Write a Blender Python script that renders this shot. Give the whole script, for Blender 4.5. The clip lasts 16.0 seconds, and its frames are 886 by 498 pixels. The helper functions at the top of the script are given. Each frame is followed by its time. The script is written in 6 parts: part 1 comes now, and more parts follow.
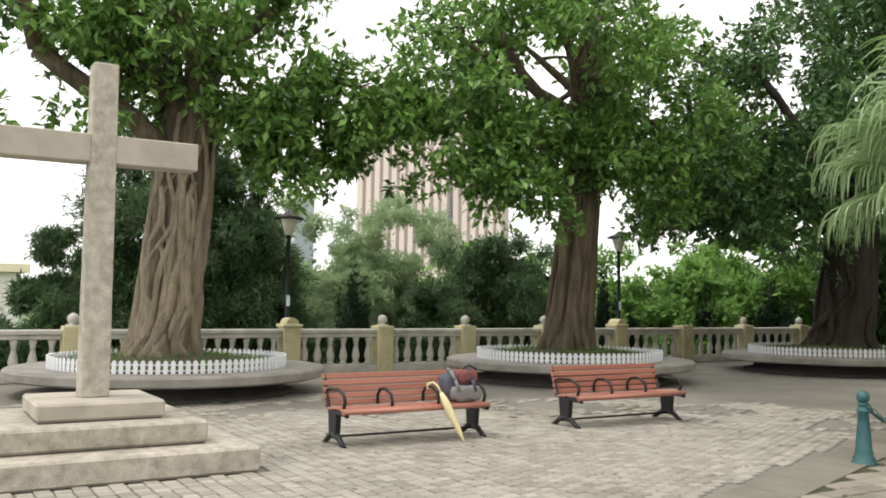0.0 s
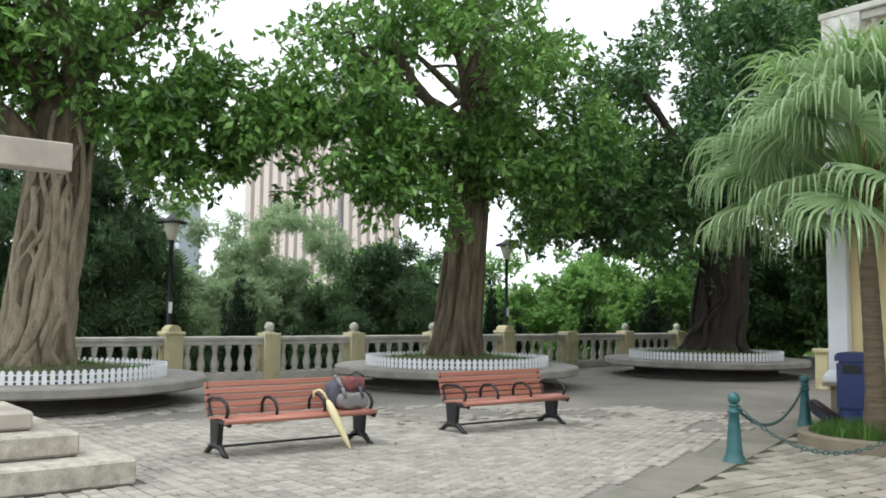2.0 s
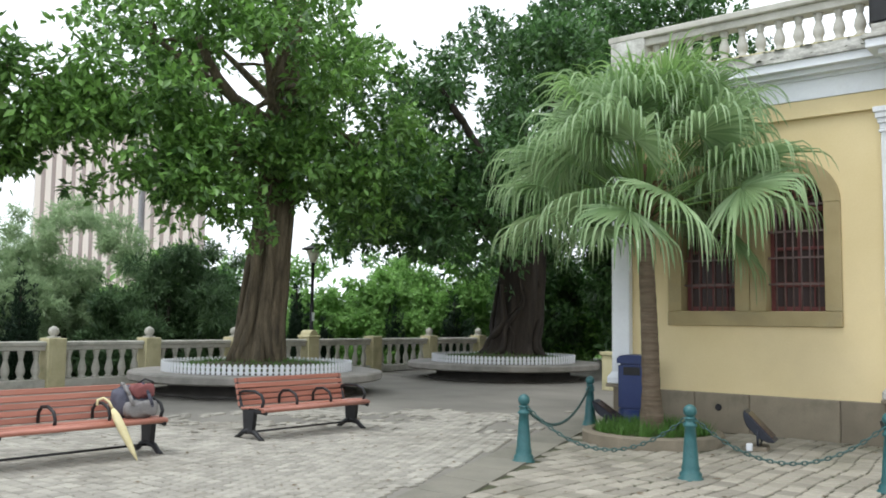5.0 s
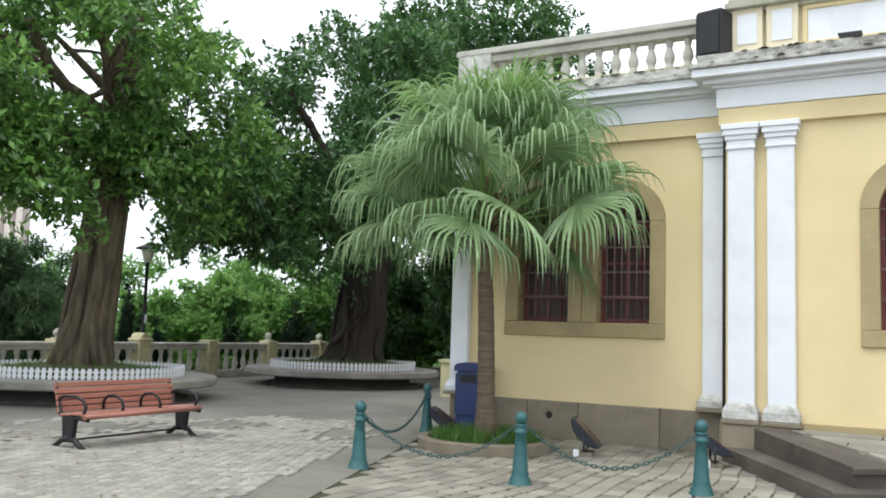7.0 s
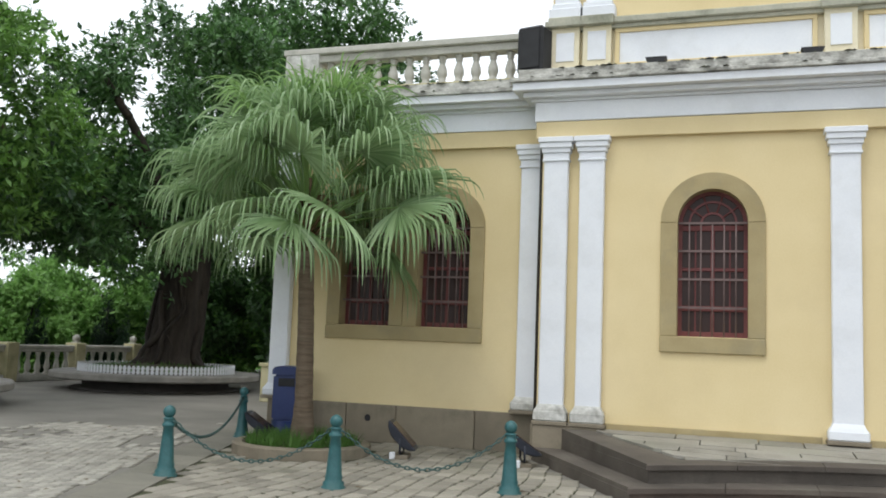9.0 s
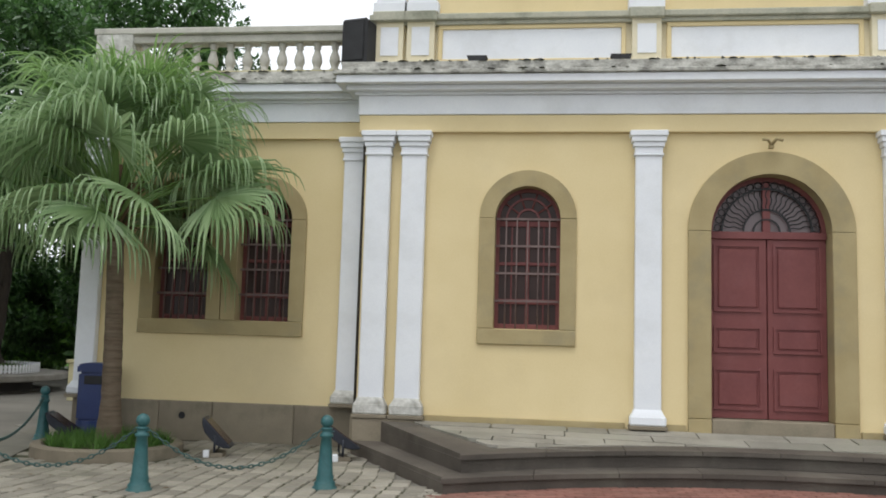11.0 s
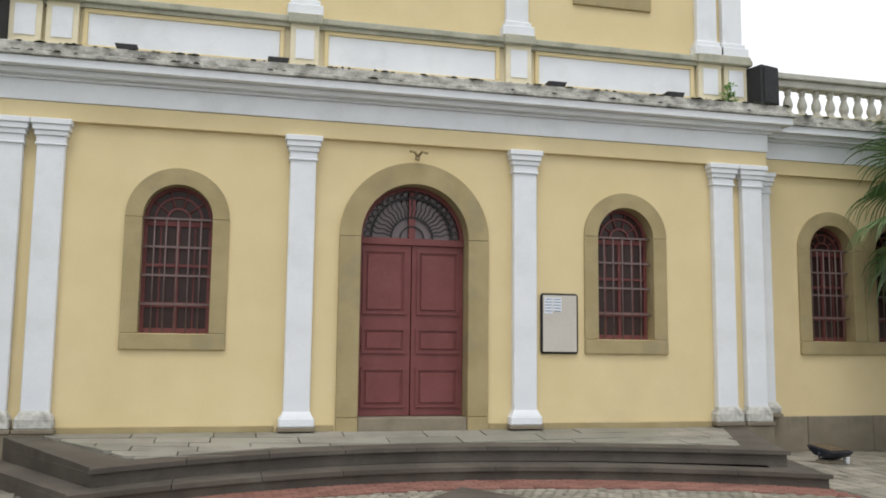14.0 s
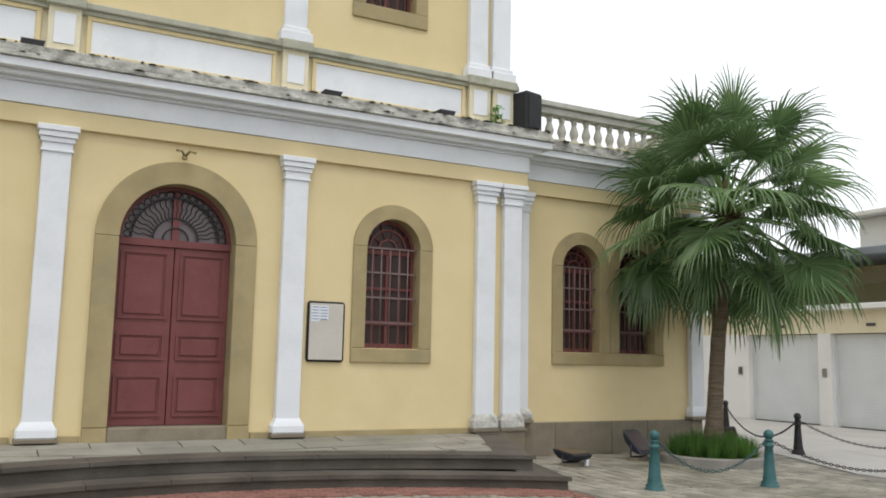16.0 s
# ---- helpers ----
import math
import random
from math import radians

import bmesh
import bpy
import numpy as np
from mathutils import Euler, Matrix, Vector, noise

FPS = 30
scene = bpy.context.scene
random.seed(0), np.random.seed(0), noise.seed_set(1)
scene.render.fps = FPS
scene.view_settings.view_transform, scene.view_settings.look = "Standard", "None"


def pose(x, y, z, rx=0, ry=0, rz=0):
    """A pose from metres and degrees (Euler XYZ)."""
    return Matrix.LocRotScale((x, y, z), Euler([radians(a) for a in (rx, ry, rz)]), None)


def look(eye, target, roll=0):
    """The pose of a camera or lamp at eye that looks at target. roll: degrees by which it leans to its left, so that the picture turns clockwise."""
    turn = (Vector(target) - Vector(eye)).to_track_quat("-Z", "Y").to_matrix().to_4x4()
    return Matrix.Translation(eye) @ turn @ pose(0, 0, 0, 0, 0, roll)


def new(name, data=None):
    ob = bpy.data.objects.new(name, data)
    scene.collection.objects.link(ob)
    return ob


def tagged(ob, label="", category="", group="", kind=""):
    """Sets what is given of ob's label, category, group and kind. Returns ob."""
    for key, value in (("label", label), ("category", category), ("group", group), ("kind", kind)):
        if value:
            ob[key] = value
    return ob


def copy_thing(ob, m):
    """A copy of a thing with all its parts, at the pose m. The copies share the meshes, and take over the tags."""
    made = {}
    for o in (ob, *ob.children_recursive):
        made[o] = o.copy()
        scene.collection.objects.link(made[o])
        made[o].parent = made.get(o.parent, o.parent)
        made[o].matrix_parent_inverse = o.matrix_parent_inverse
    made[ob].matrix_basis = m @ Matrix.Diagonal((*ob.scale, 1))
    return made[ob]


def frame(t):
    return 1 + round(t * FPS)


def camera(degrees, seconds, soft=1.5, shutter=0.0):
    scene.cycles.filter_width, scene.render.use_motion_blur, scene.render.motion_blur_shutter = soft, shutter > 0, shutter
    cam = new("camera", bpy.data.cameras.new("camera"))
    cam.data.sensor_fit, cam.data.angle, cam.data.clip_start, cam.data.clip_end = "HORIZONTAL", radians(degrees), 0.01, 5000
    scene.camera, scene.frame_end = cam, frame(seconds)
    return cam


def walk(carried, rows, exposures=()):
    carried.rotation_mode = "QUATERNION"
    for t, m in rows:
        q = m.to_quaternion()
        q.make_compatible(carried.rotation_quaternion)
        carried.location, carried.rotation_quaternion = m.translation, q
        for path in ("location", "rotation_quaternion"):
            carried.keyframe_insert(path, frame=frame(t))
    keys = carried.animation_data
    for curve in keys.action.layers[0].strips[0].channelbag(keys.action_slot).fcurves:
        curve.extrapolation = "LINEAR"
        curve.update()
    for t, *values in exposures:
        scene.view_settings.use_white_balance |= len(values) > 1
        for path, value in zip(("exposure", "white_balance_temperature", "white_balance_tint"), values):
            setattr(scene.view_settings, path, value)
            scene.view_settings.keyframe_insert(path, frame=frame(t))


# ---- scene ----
cam = camera(53.5, 16.0, soft=1.8)
PATH = [
    (0, (-3.091, -12.123, 1.541), (-4.8, -11.092, 1.671), 0.7),
    (0.5, (-3.103, -12.111, 1.534), (-4.777, -11.026, 1.674), 0.7),
    (1, (-3.101, -12.109, 1.53), (-4.741, -10.972, 1.675), 0.6),
    (1.5, (-3.108, -12.095, 1.53), (-4.711, -10.908, 1.676), 0.6),
    (2, (-3.099, -12.08, 1.531), (-4.666, -10.846, 1.68), 0.6),
    (2.5, (-3.087, -12.069, 1.531), (-4.615, -10.787, 1.679), 0.7),
    (3, (-3.098, -12.051, 1.534), (-4.582, -10.72, 1.683), 0.7),
    (3.5, (-3.083, -12.043, 1.538), (-4.523, -10.663, 1.69), 0.6),
    (4, (-3.06, -12.022, 1.532), (-4.45, -10.592, 1.688), 0.5),
    (6.5, (-3.035, -11.971, 1.527), (-4.085, -10.278, 1.708), 1.6),
    (7, (-3.022, -11.963, 1.531), (-3.998, -10.227, 1.718), 1.8),
    (7.5, (-3.003, -11.959, 1.526), (-3.891, -10.177, 1.719), 1.9),
    (8, (-2.985, -11.934, 1.524), (-3.788, -10.113, 1.723), 1.9),
    (8.5, (-2.957, -11.922, 1.523), (-3.671, -10.065, 1.728), 2.1),
    (9, (-2.933, -11.908, 1.519), (-3.556, -10.019, 1.729), 2.2),
    (11.5, (-2.742, -11.834, 1.54), (-2.894, -9.85, 1.742), 1.3),
    (12, (-2.669, -11.814, 1.53), (-2.717, -9.824, 1.73), 0.8),
    (12.5, (-2.61, -11.807, 1.527), (-2.543, -9.818, 1.727), 0.3),
    (13, (-2.584, -11.827, 1.528), (-2.378, -9.848, 1.735), 0.3),
    (13.5, (-2.546, -11.844, 1.533), (-2.205, -9.885, 1.749), 0.5),
    (14, (-2.514, -11.86, 1.541), (-2.04, -9.931, 1.768), 0.6),
    (14.5, (-2.449, -11.888, 1.542), (-1.846, -9.996, 1.779), 0.3),
    (15, (-2.406, -11.914, 1.554), (-1.677, -10.068, 1.798), 0.1),
    (15.5, (-2.386, -11.919, 1.569), (-1.541, -10.123, 1.815), 0.4),
    (16, (-2.387, -11.948, 1.58), (-1.45, -10.198, 1.827), 1.2),
]
SKY = 0.125
EXPOSURES = [(0, 0.5, 6900, 11), (0.8, 0.52, 6800, 11), (2.2, 0.52, 6200, 9), (7, 0.5, 6150, 9), (8, 0.4, 6200, 9), (9, 0.15, 6250, 9), (11.5, -0.05, 6400, 10), (12.5, -0.1, 6450, 10), (16, -0.05, 6450, 10)]
walk(cam, [(t, look(eye, target, roll)) for t, eye, target, roll in PATH], EXPOSURES)

# ---- sky and sun: bright overcast ----
world = bpy.data.worlds.new("overcast")
scene.world = world
world.use_nodes = True
wn, wl = world.node_tree.nodes, world.node_tree.links
sky = wn.new("ShaderNodeTexSky")
sky.sky_type, sky.sun_disc = 'NISHITA', False
sky.sun_elevation, sky.sun_rotation = radians(62), radians(160)
tone = wn.new("ShaderNodeHueSaturation")
tone.inputs["Saturation"].default_value = 0.12
tone.inputs["Value"].default_value = 0.5
wl.new(sky.outputs[0], tone.inputs["Color"])
cloud = wn.new("ShaderNodeMix")
cloud.data_type = 'RGBA'
cloud.inputs[0].default_value = 0.85
cloud.inputs[7].default_value = (10.6, 10.9, 11.2, 1)
wl.new(tone.outputs[0], cloud.inputs[6])
wl.new(cloud.outputs[2], wn["Background"].inputs[0])
wn["Background"].inputs[1].default_value = SKY
sun = new("sun", bpy.data.lights.new("sun", 'SUN'))
sun.data.energy, sun.data.angle, sun.data.color = 1.1, radians(18), (1.0, 0.97, 0.92)
sun.matrix_world = look((-4, -14, 30), (0, 0, 0))


# ---- materials ----
def surf(name, c1, c2, scale=3.0, rough=0.8, bump=0.2, grain=60.0, metal=0.0, stain=None, stain_scale=0.7, stain_amount=0.5, rand=0.0, island=False, stretch=(1, 1, 1), spec=0.4):
    """Two-scale procedural surface: broad mottling, fine grain, optional stains, per-piece variation."""
    m = bpy.data.materials.new(name)
    m.use_nodes = True
    n, l = m.node_tree.nodes, m.node_tree.links
    b = n["Principled BSDF"]
    co = n.new("ShaderNodeTexCoord")
    mp = n.new("ShaderNodeMapping")
    mp.inputs["Scale"].default_value = stretch
    l.new(co.outputs["Object"], mp.inputs[0])
    big = n.new("ShaderNodeTexNoise")
    big.inputs["Scale"].default_value, big.inputs["Detail"].default_value = scale, 6
    fine = n.new("ShaderNodeTexNoise")
    fine.inputs["Scale"].default_value, fine.inputs["Detail"].default_value = grain, 3
    l.new(mp.outputs[0], big.inputs[0]), l.new(mp.outputs[0], fine.inputs[0])
    add = n.new("ShaderNodeMath")
    add.operation = 'MULTIPLY_ADD'
    l.new(fine.outputs[0], add.inputs[0])
    add.inputs[1].default_value = 0.5
    l.new(big.outputs[0], add.inputs[2])
    ramp = n.new("ShaderNodeMapRange")
    ramp.inputs[1].default_value, ramp.inputs[2].default_value = 0.5, 1.0
    l.new(add.outputs[0], ramp.inputs[0])
    mix = n.new("ShaderNodeMix")
    mix.data_type = 'RGBA'
    l.new(ramp.outputs[0], mix.inputs[0])
    mix.inputs[6].default_value, mix.inputs[7].default_value = (*c1, 1), (*c2, 1)
    out = mix.outputs[2]
    if stain:
        st = n.new("ShaderNodeTexNoise")
        st.inputs["Scale"].default_value, st.inputs["Detail"].default_value = stain_scale, 8
        st.inputs["Roughness"].default_value = 0.65
        l.new(mp.outputs[0], st.inputs[0])
        sr = n.new("ShaderNodeMapRange")
        sr.inputs[1].default_value, sr.inputs[2].default_value, sr.inputs[4].default_value = 0.5, 0.72, stain_amount
        l.new(st.outputs[0], sr.inputs[0])
        sm = n.new("ShaderNodeMix")
        sm.data_type = 'RGBA'
        l.new(sr.outputs[0], sm.inputs[0]), l.new(out, sm.inputs[6])
        sm.inputs[7].default_value = (*stain, 1)
        out = sm.outputs[2]
    if rand:
        hv = n.new("ShaderNodeHueSaturation")
        src = n.new("ShaderNodeNewGeometry") if island else n.new("ShaderNodeObjectInfo")
        rr = n.new("ShaderNodeMapRange")
        rr.inputs[3].default_value, rr.inputs[4].default_value = 1 - rand, 1 + rand
        l.new(src.outputs["Random Per Island" if island else "Random"], rr.inputs[0])
        l.new(rr.outputs[0], hv.inputs["Value"]), l.new(out, hv.inputs["Color"])
        out = hv.outputs[0]
    l.new(out, b.inputs["Base Color"])
    b.inputs["Roughness"].default_value, b.inputs["Metallic"].default_value = rough, metal
    b.inputs["Specular IOR Level"].default_value = spec
    if bump:
        bp = n.new("ShaderNodeBump")
        bp.inputs["Strength"].default_value, bp.inputs["Distance"].default_value = bump, 0.02
        l.new(add.outputs[0], bp.inputs["Height"]), l.new(bp.outputs[0], b.inputs["Normal"])
    return m


def leafy(name, c1, c2, trans=0.35, rough=0.5, gloss=0.3):
    """Leaf surface: colour varies leaf by leaf, some light passes through."""
    m = bpy.data.materials.new(name)
    m.use_nodes = True
    n, l = m.node_tree.nodes, m.node_tree.links
    b = n["Principled BSDF"]
    g = n.new("ShaderNodeNewGeometry")
    co = n.new("ShaderNodeTexCoord")
    nz = n.new("ShaderNodeTexNoise")
    nz.inputs["Scale"].default_value = 0.9
    l.new(co.outputs["Object"], nz.inputs[0])
    av = n.new("ShaderNodeMath")
    av.operation = 'MULTIPLY_ADD'
    l.new(g.outputs["Random Per Island"], av.inputs[0])
    av.inputs[1].default_value = 0.6
    l.new(nz.outputs[0], av.inputs[2])
    rg = n.new("ShaderNodeMapRange")
    rg.inputs[1].default_value, rg.inputs[2].default_value = 0.35, 1.15
    l.new(av.outputs[0], rg.inputs[0])
    mix = n.new("ShaderNodeMix")
    mix.data_type = 'RGBA'
    mix.inputs[6].default_value, mix.inputs[7].default_value = (*c1, 1), (*c2, 1)
    l.new(rg.outputs[0], mix.inputs[0]), l.new(mix.outputs[2], b.inputs["Base Color"])
    b.inputs["Roughness"].default_value = rough
    b.inputs["Specular IOR Level"].default_value = gloss
    t = n.new("ShaderNodeBsdfTranslucent")
    l.new(mix.outputs[2], t.inputs[0])
    sh = n.new("ShaderNodeMixShader")
    sh.inputs[0].default_value = trans
    l.new(b.outputs[0], sh.inputs[1]), l.new(t.outputs[0], sh.inputs[2])
    l.new(sh.outputs[0], n["Material Output"].inputs[0])
    return m


YELLOW = surf("yellow_limewash", (0.70, 0.57, 0.315), (0.765, 0.635, 0.375), 1.2, 0.9, 0.12, 45, stain=(0.58, 0.47, 0.28), stain_scale=0.55, stain_amount=0.35)
WHITE = surf("white_limewash", (0.75, 0.77, 0.81), (0.83, 0.845, 0.87), 1.6, 0.85, 0.1, 40, stain=(0.55, 0.55, 0.53), stain_scale=1.3, stain_amount=0.35)
WEATHERED = surf("weathered_cornice", (0.26, 0.25, 0.22), (0.66, 0.65, 0.60), 6.0, 0.9, 0.6, 30, stain=(0.03, 0.03, 0.025), stain_scale=2.6, stain_amount=0.95, stretch=(1, 1, 2))
CREAMWASH = surf("pale_cream_limewash", (0.72, 0.65, 0.46), (0.80, 0.73, 0.55), 1.5, 0.9, 0.12, 45, stain=(0.58, 0.52, 0.36), stain_scale=1.2, stain_amount=0.45)
STAINEDWHITE = surf("stained_white_plaster", (0.42, 0.41, 0.37), (0.72, 0.71, 0.67), 7.0, 0.9, 0.7, 40, stain=(0.14, 0.135, 0.11), stain_scale=5.0, stain_amount=0.85)
MOSS = surf("black_moss", (0.02, 0.022, 0.015), (0.09, 0.09, 0.06), 14.0, 1.0, 0.6, 60)
MOSSY = surf("mossy_ledge", (0.36, 0.36, 0.29), (0.52, 0.50, 0.40), 3.0, 0.9, 0.3, 30, stain=(0.16, 0.17, 0.12), stain_scale=2.5, stain_amount=0.7)
TANSTONE = surf("tan_granite", (0.33, 0.26, 0.13), (0.43, 0.35, 0.19), 2.2, 0.85, 0.25, 80, stain=(0.24, 0.22, 0.15), stain_scale=1.6, stain_amount=0.6)
PLINTH = surf("plinth_granite", (0.18, 0.152, 0.11), (0.285, 0.243, 0.178), 1.8, 0.85, 0.3, 80, stain=(0.09, 0.09, 0.06), stain_scale=1.3, stain_amount=0.75, rand=0.12)
STEPSTONE = surf("dark_step_granite", (0.066, 0.056, 0.046), (0.125, 0.106, 0.088), 2.0, 0.8, 0.2, 90, stain=(0.2, 0.19, 0.15), stain_scale=1.2, stain_amount=0.4, rand=0.1)
FLAG = surf("worn_flagstone", (0.20, 0.187, 0.155), (0.37, 0.35, 0.30), 2.0, 0.85, 0.3, 60, stain=(0.17, 0.18, 0.13), stain_scale=1.0, stain_amount=0.7, rand=0.15)
CROSSSTONE = surf("pale_granite", (0.27, 0.25, 0.20), (0.53, 0.49, 0.42), 9.0, 0.9, 0.6, 70, stain=(0.2, 0.185, 0.14), stain_scale=1.8, stain_amount=0.6, rand=0.06)
PINKSTONE = surf("pinkish_granite", (0.35, 0.315, 0.265), (0.47, 0.43, 0.365), 4.0, 0.9, 0.3, 120, stain=(0.2, 0.19, 0.15), stain_scale=1.4, stain_amount=0.45)
RIM = surf("bench_ring_terrazzo", (0.185, 0.175, 0.155), (0.32, 0.30, 0.27), 2.5, 0.75, 0.2, 90, stain=(0.13, 0.13, 0.11), stain_scale=1.0, stain_amount=0.6)
DARKBASE = surf("dark_base_concrete", (0.07, 0.065, 0.06), (0.12, 0.11, 0.10), 2.5, 0.9, 0.2, 50)
BALUST = surf("balustrade_stucco", (0.42, 0.41, 0.36), (0.58, 0.56, 0.50), 3.0, 0.9, 0.25, 40, stain=(0.2, 0.2, 0.16), stain_scale=2.0, stain_amount=0.6)
PIERYEL = surf("pier_yellow_stucco", (0.47, 0.43, 0.25), (0.58, 0.53, 0.34), 3.0, 0.9, 0.25, 40, stain=(0.24, 0.23, 0.13), stain_scale=2.0, stain_amount=0.6)
PICKET = surf("white_picket_paint", (0.66, 0.68, 0.70), (0.76, 0.77, 0.79), 4.0, 0.6, 0.1, 40)
WOODRED = surf("red_brown_slats", (0.29, 0.112, 0.076), (0.42, 0.185, 0.135), 3.0, 0.36, 0.25, 25, stain=(0.33, 0.13, 0.08), stain_scale=2, stain_amount=0.5, stretch=(6, 0.5, 6), rand=0.1)
IRON = surf("black_cast_iron", (0.012, 0.012, 0.014), (0.03, 0.03, 0.032), 5.0, 0.45, 0.15, 60, metal=0.3)
TEAL = surf("teal_bollard_paint", (0.022, 0.085, 0.09), (0.045, 0.145, 0.15), 4.0, 0.38, 0.15, 40, stain=(0.07, 0.10, 0.08), stain_scale=3.0, stain_amount=0.4)
CHAIN = surf("teal_chain", (0.04, 0.09, 0.085), (0.08, 0.13, 0.12), 12.0, 0.6, 0.2, 60, metal=0.4)
DOORRED = surf("maroon_door_paint", (0.15, 0.042, 0.042), (0.20, 0.062, 0.058), 2.5, 0.55, 0.12, 30, stain=(0.24, 0.10, 0.10), stain_scale=3.0, stain_amount=0.3)
BARRED = surf("dull_maroon_iron", (0.13, 0.085, 0.08), (0.20, 0.145, 0.135), 6.0, 0.65, 0.15, 60)
DARKROOM = surf("unlit_room_shade", (0.03, 0.026, 0.024), (0.055, 0.048, 0.044), 2.0, 0.9, 0.0, 20)
BLUE = surf("blue_bin_plastic", (0.018, 0.032, 0.115), (0.028, 0.048, 0.15), 3.0, 0.4, 0.1, 40, stain=(0.05, 0.06, 0.10), stain_scale=2.5, stain_amount=0.4)
BLACK = surf("matt_black", (0.012, 0.012, 0.013), (0.024, 0.024, 0.026), 6.0, 0.6, 0.15, 80)
LAMPMETAL = surf("lamp_housing", (0.016, 0.018, 0.026), (0.035, 0.04, 0.055), 5.0, 0.45, 0.1, 50, metal=0.2)
PAPER = surf("notice_paper", (0.52, 0.48, 0.43), (0.60, 0.56, 0.50), 1.5, 0.35, 0.0, 20)
PAPERWHITE = surf("white_sheet", (0.72, 0.76, 0.82), (0.78, 0.82, 0.88), 3.0, 0.5, 0.0, 20)
INK = surf("faded_print", (0.16, 0.2, 0.27), (0.22, 0.26, 0.34), 3.0, 0.6, 0.0, 20)
AERIAL = surf("pale_aerial_root", (0.12, 0.098, 0.066), (0.33, 0.28, 0.20), 5.0, 0.95, 0.7, 30, stain=(0.06, 0.05, 0.036), stain_scale=2.5, stain_amount=0.6, stretch=(2, 2, 0.6))
BARK = surf("fig_bark", (0.045, 0.035, 0.022), (0.19, 0.153, 0.10), 3.2, 0.95, 1.0, 22, stain=(0.04, 0.034, 0.024), stain_scale=2.2, stain_amount=0.75, stretch=(2.6, 2.6, 0.3))
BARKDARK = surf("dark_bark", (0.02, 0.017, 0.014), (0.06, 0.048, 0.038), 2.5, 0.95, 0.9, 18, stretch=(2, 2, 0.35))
PALMBARK = surf("palm_trunk", (0.10, 0.07, 0.045), (0.20, 0.155, 0.11), 4.0, 0.95, 0.9, 22, stain=(0.07, 0.07, 0.045), stain_scale=1.5, stain_amount=0.5, stretch=(0.6, 0.6, 6))
EARTH = surf("planter_soil", (0.05, 0.04, 0.028), (0.10, 0.08, 0.055), 5.0, 1.0, 0.8, 25)
GARWHITE = surf("garage_white_paint", (0.70, 0.69, 0.67), (0.80, 0.79, 0.77), 1.0, 0.85, 0.1, 30, stain=(0.55, 0.53, 0.5), stain_scale=0.6, stain_amount=0.4)
GARCREAM = surf("garage_cream_paint", (0.68, 0.60, 0.42), (0.76, 0.68, 0.50), 1.0, 0.85, 0.1, 30)
SHUTTER = surf("grey_roller_slats", (0.62, 0.64, 0.65), (0.70, 0.72, 0.73), 1.5, 0.5, 0.1, 30, metal=0.1)
OLIVE = surf("dark_olive_parapet", (0.08, 0.075, 0.035), (0.13, 0.12, 0.06), 1.0, 0.9, 0.1, 30)
ROOFGREY = surf("grey_metal_roof", (0.16, 0.18, 0.20), (0.24, 0.26, 0.28), 1.0, 0.6, 0.1, 30)
# pink cladding and windows: base colours lightened to paint in aerial haze
TOWERPINK = surf("hazed_pink_cladding", (0.78, 0.66, 0.62), (0.84, 0.72, 0.67), 0.05, 0.7, 0.0, 2)
TOWERWIN = surf("hazed_window", (0.46, 0.37, 0.36), (0.54, 0.45, 0.43), 0.05, 0.3, 0.0, 2)
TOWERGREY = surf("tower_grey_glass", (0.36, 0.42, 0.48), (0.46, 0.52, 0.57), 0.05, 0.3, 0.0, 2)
FARWHITE = surf("far_render", (0.62, 0.60, 0.55), (0.72, 0.70, 0.64), 0.1, 0.8, 0.0, 2)
CANVAS = surf("grey_backpack_nylon", (0.05, 0.052, 0.075), (0.10, 0.10, 0.13), 14.0, 0.7, 0.4, 80)
CANVASLIGHT = surf("light_grey_nylon", (0.17, 0.16, 0.16), (0.25, 0.24, 0.23), 14.0, 0.7, 0.4, 80)
REDCLOTH = surf("red_nylon", (0.17, 0.055, 0.055), (0.24, 0.08, 0.075), 14.0, 0.7, 0.3, 80)
CREAM = surf("cream_umbrella_cloth", (0.66, 0.57, 0.30), (0.76, 0.68, 0.42), 10.0, 0.6, 0.3, 60)
LEAF = leafy("fig_leaves", (0.028, 0.075, 0.02), (0.235, 0.44, 0.095), 0.32, 0.36, 0.5)
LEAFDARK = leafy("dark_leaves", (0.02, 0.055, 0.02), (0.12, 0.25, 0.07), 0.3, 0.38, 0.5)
LEAFBRIGHT = leafy("bright_leaves", (0.10, 0.21, 0.05), (0.29, 0.50, 0.14), 0.45)
LEAFPINE = leafy("needle_leaves", (0.03, 0.065, 0.03), (0.14, 0.23, 0.10), 0.3)
LEAFFEATHER = leafy("feathery_leaves", (0.24, 0.34, 0.18), (0.42, 0.53, 0.31), 0.5)
CYPRESS = leafy("cypress_leaves", (0.007, 0.022, 0.010), (0.022, 0.05, 0.022), 0.1)
FRONDPALE = leafy("pale_palm_fronds", (0.15, 0.26, 0.10), (0.43, 0.57, 0.31), 0.36, 0.32, 0.5)
FRONDMID = leafy("green_palm_fronds", (0.14, 0.24, 0.09), (0.32, 0.45, 0.22), 0.36, 0.33, 0.6)
FRONDYOUNG = leafy("young_palm_fronds", (0.17, 0.30, 0.08), (0.36, 0.54, 0.20), 0.4, 0.35, 0.5)
FRONDDARK = leafy("deep_palm_fronds", (0.05, 0.11, 0.035), (0.19, 0.29, 0.12), 0.3, 0.33, 0.5)
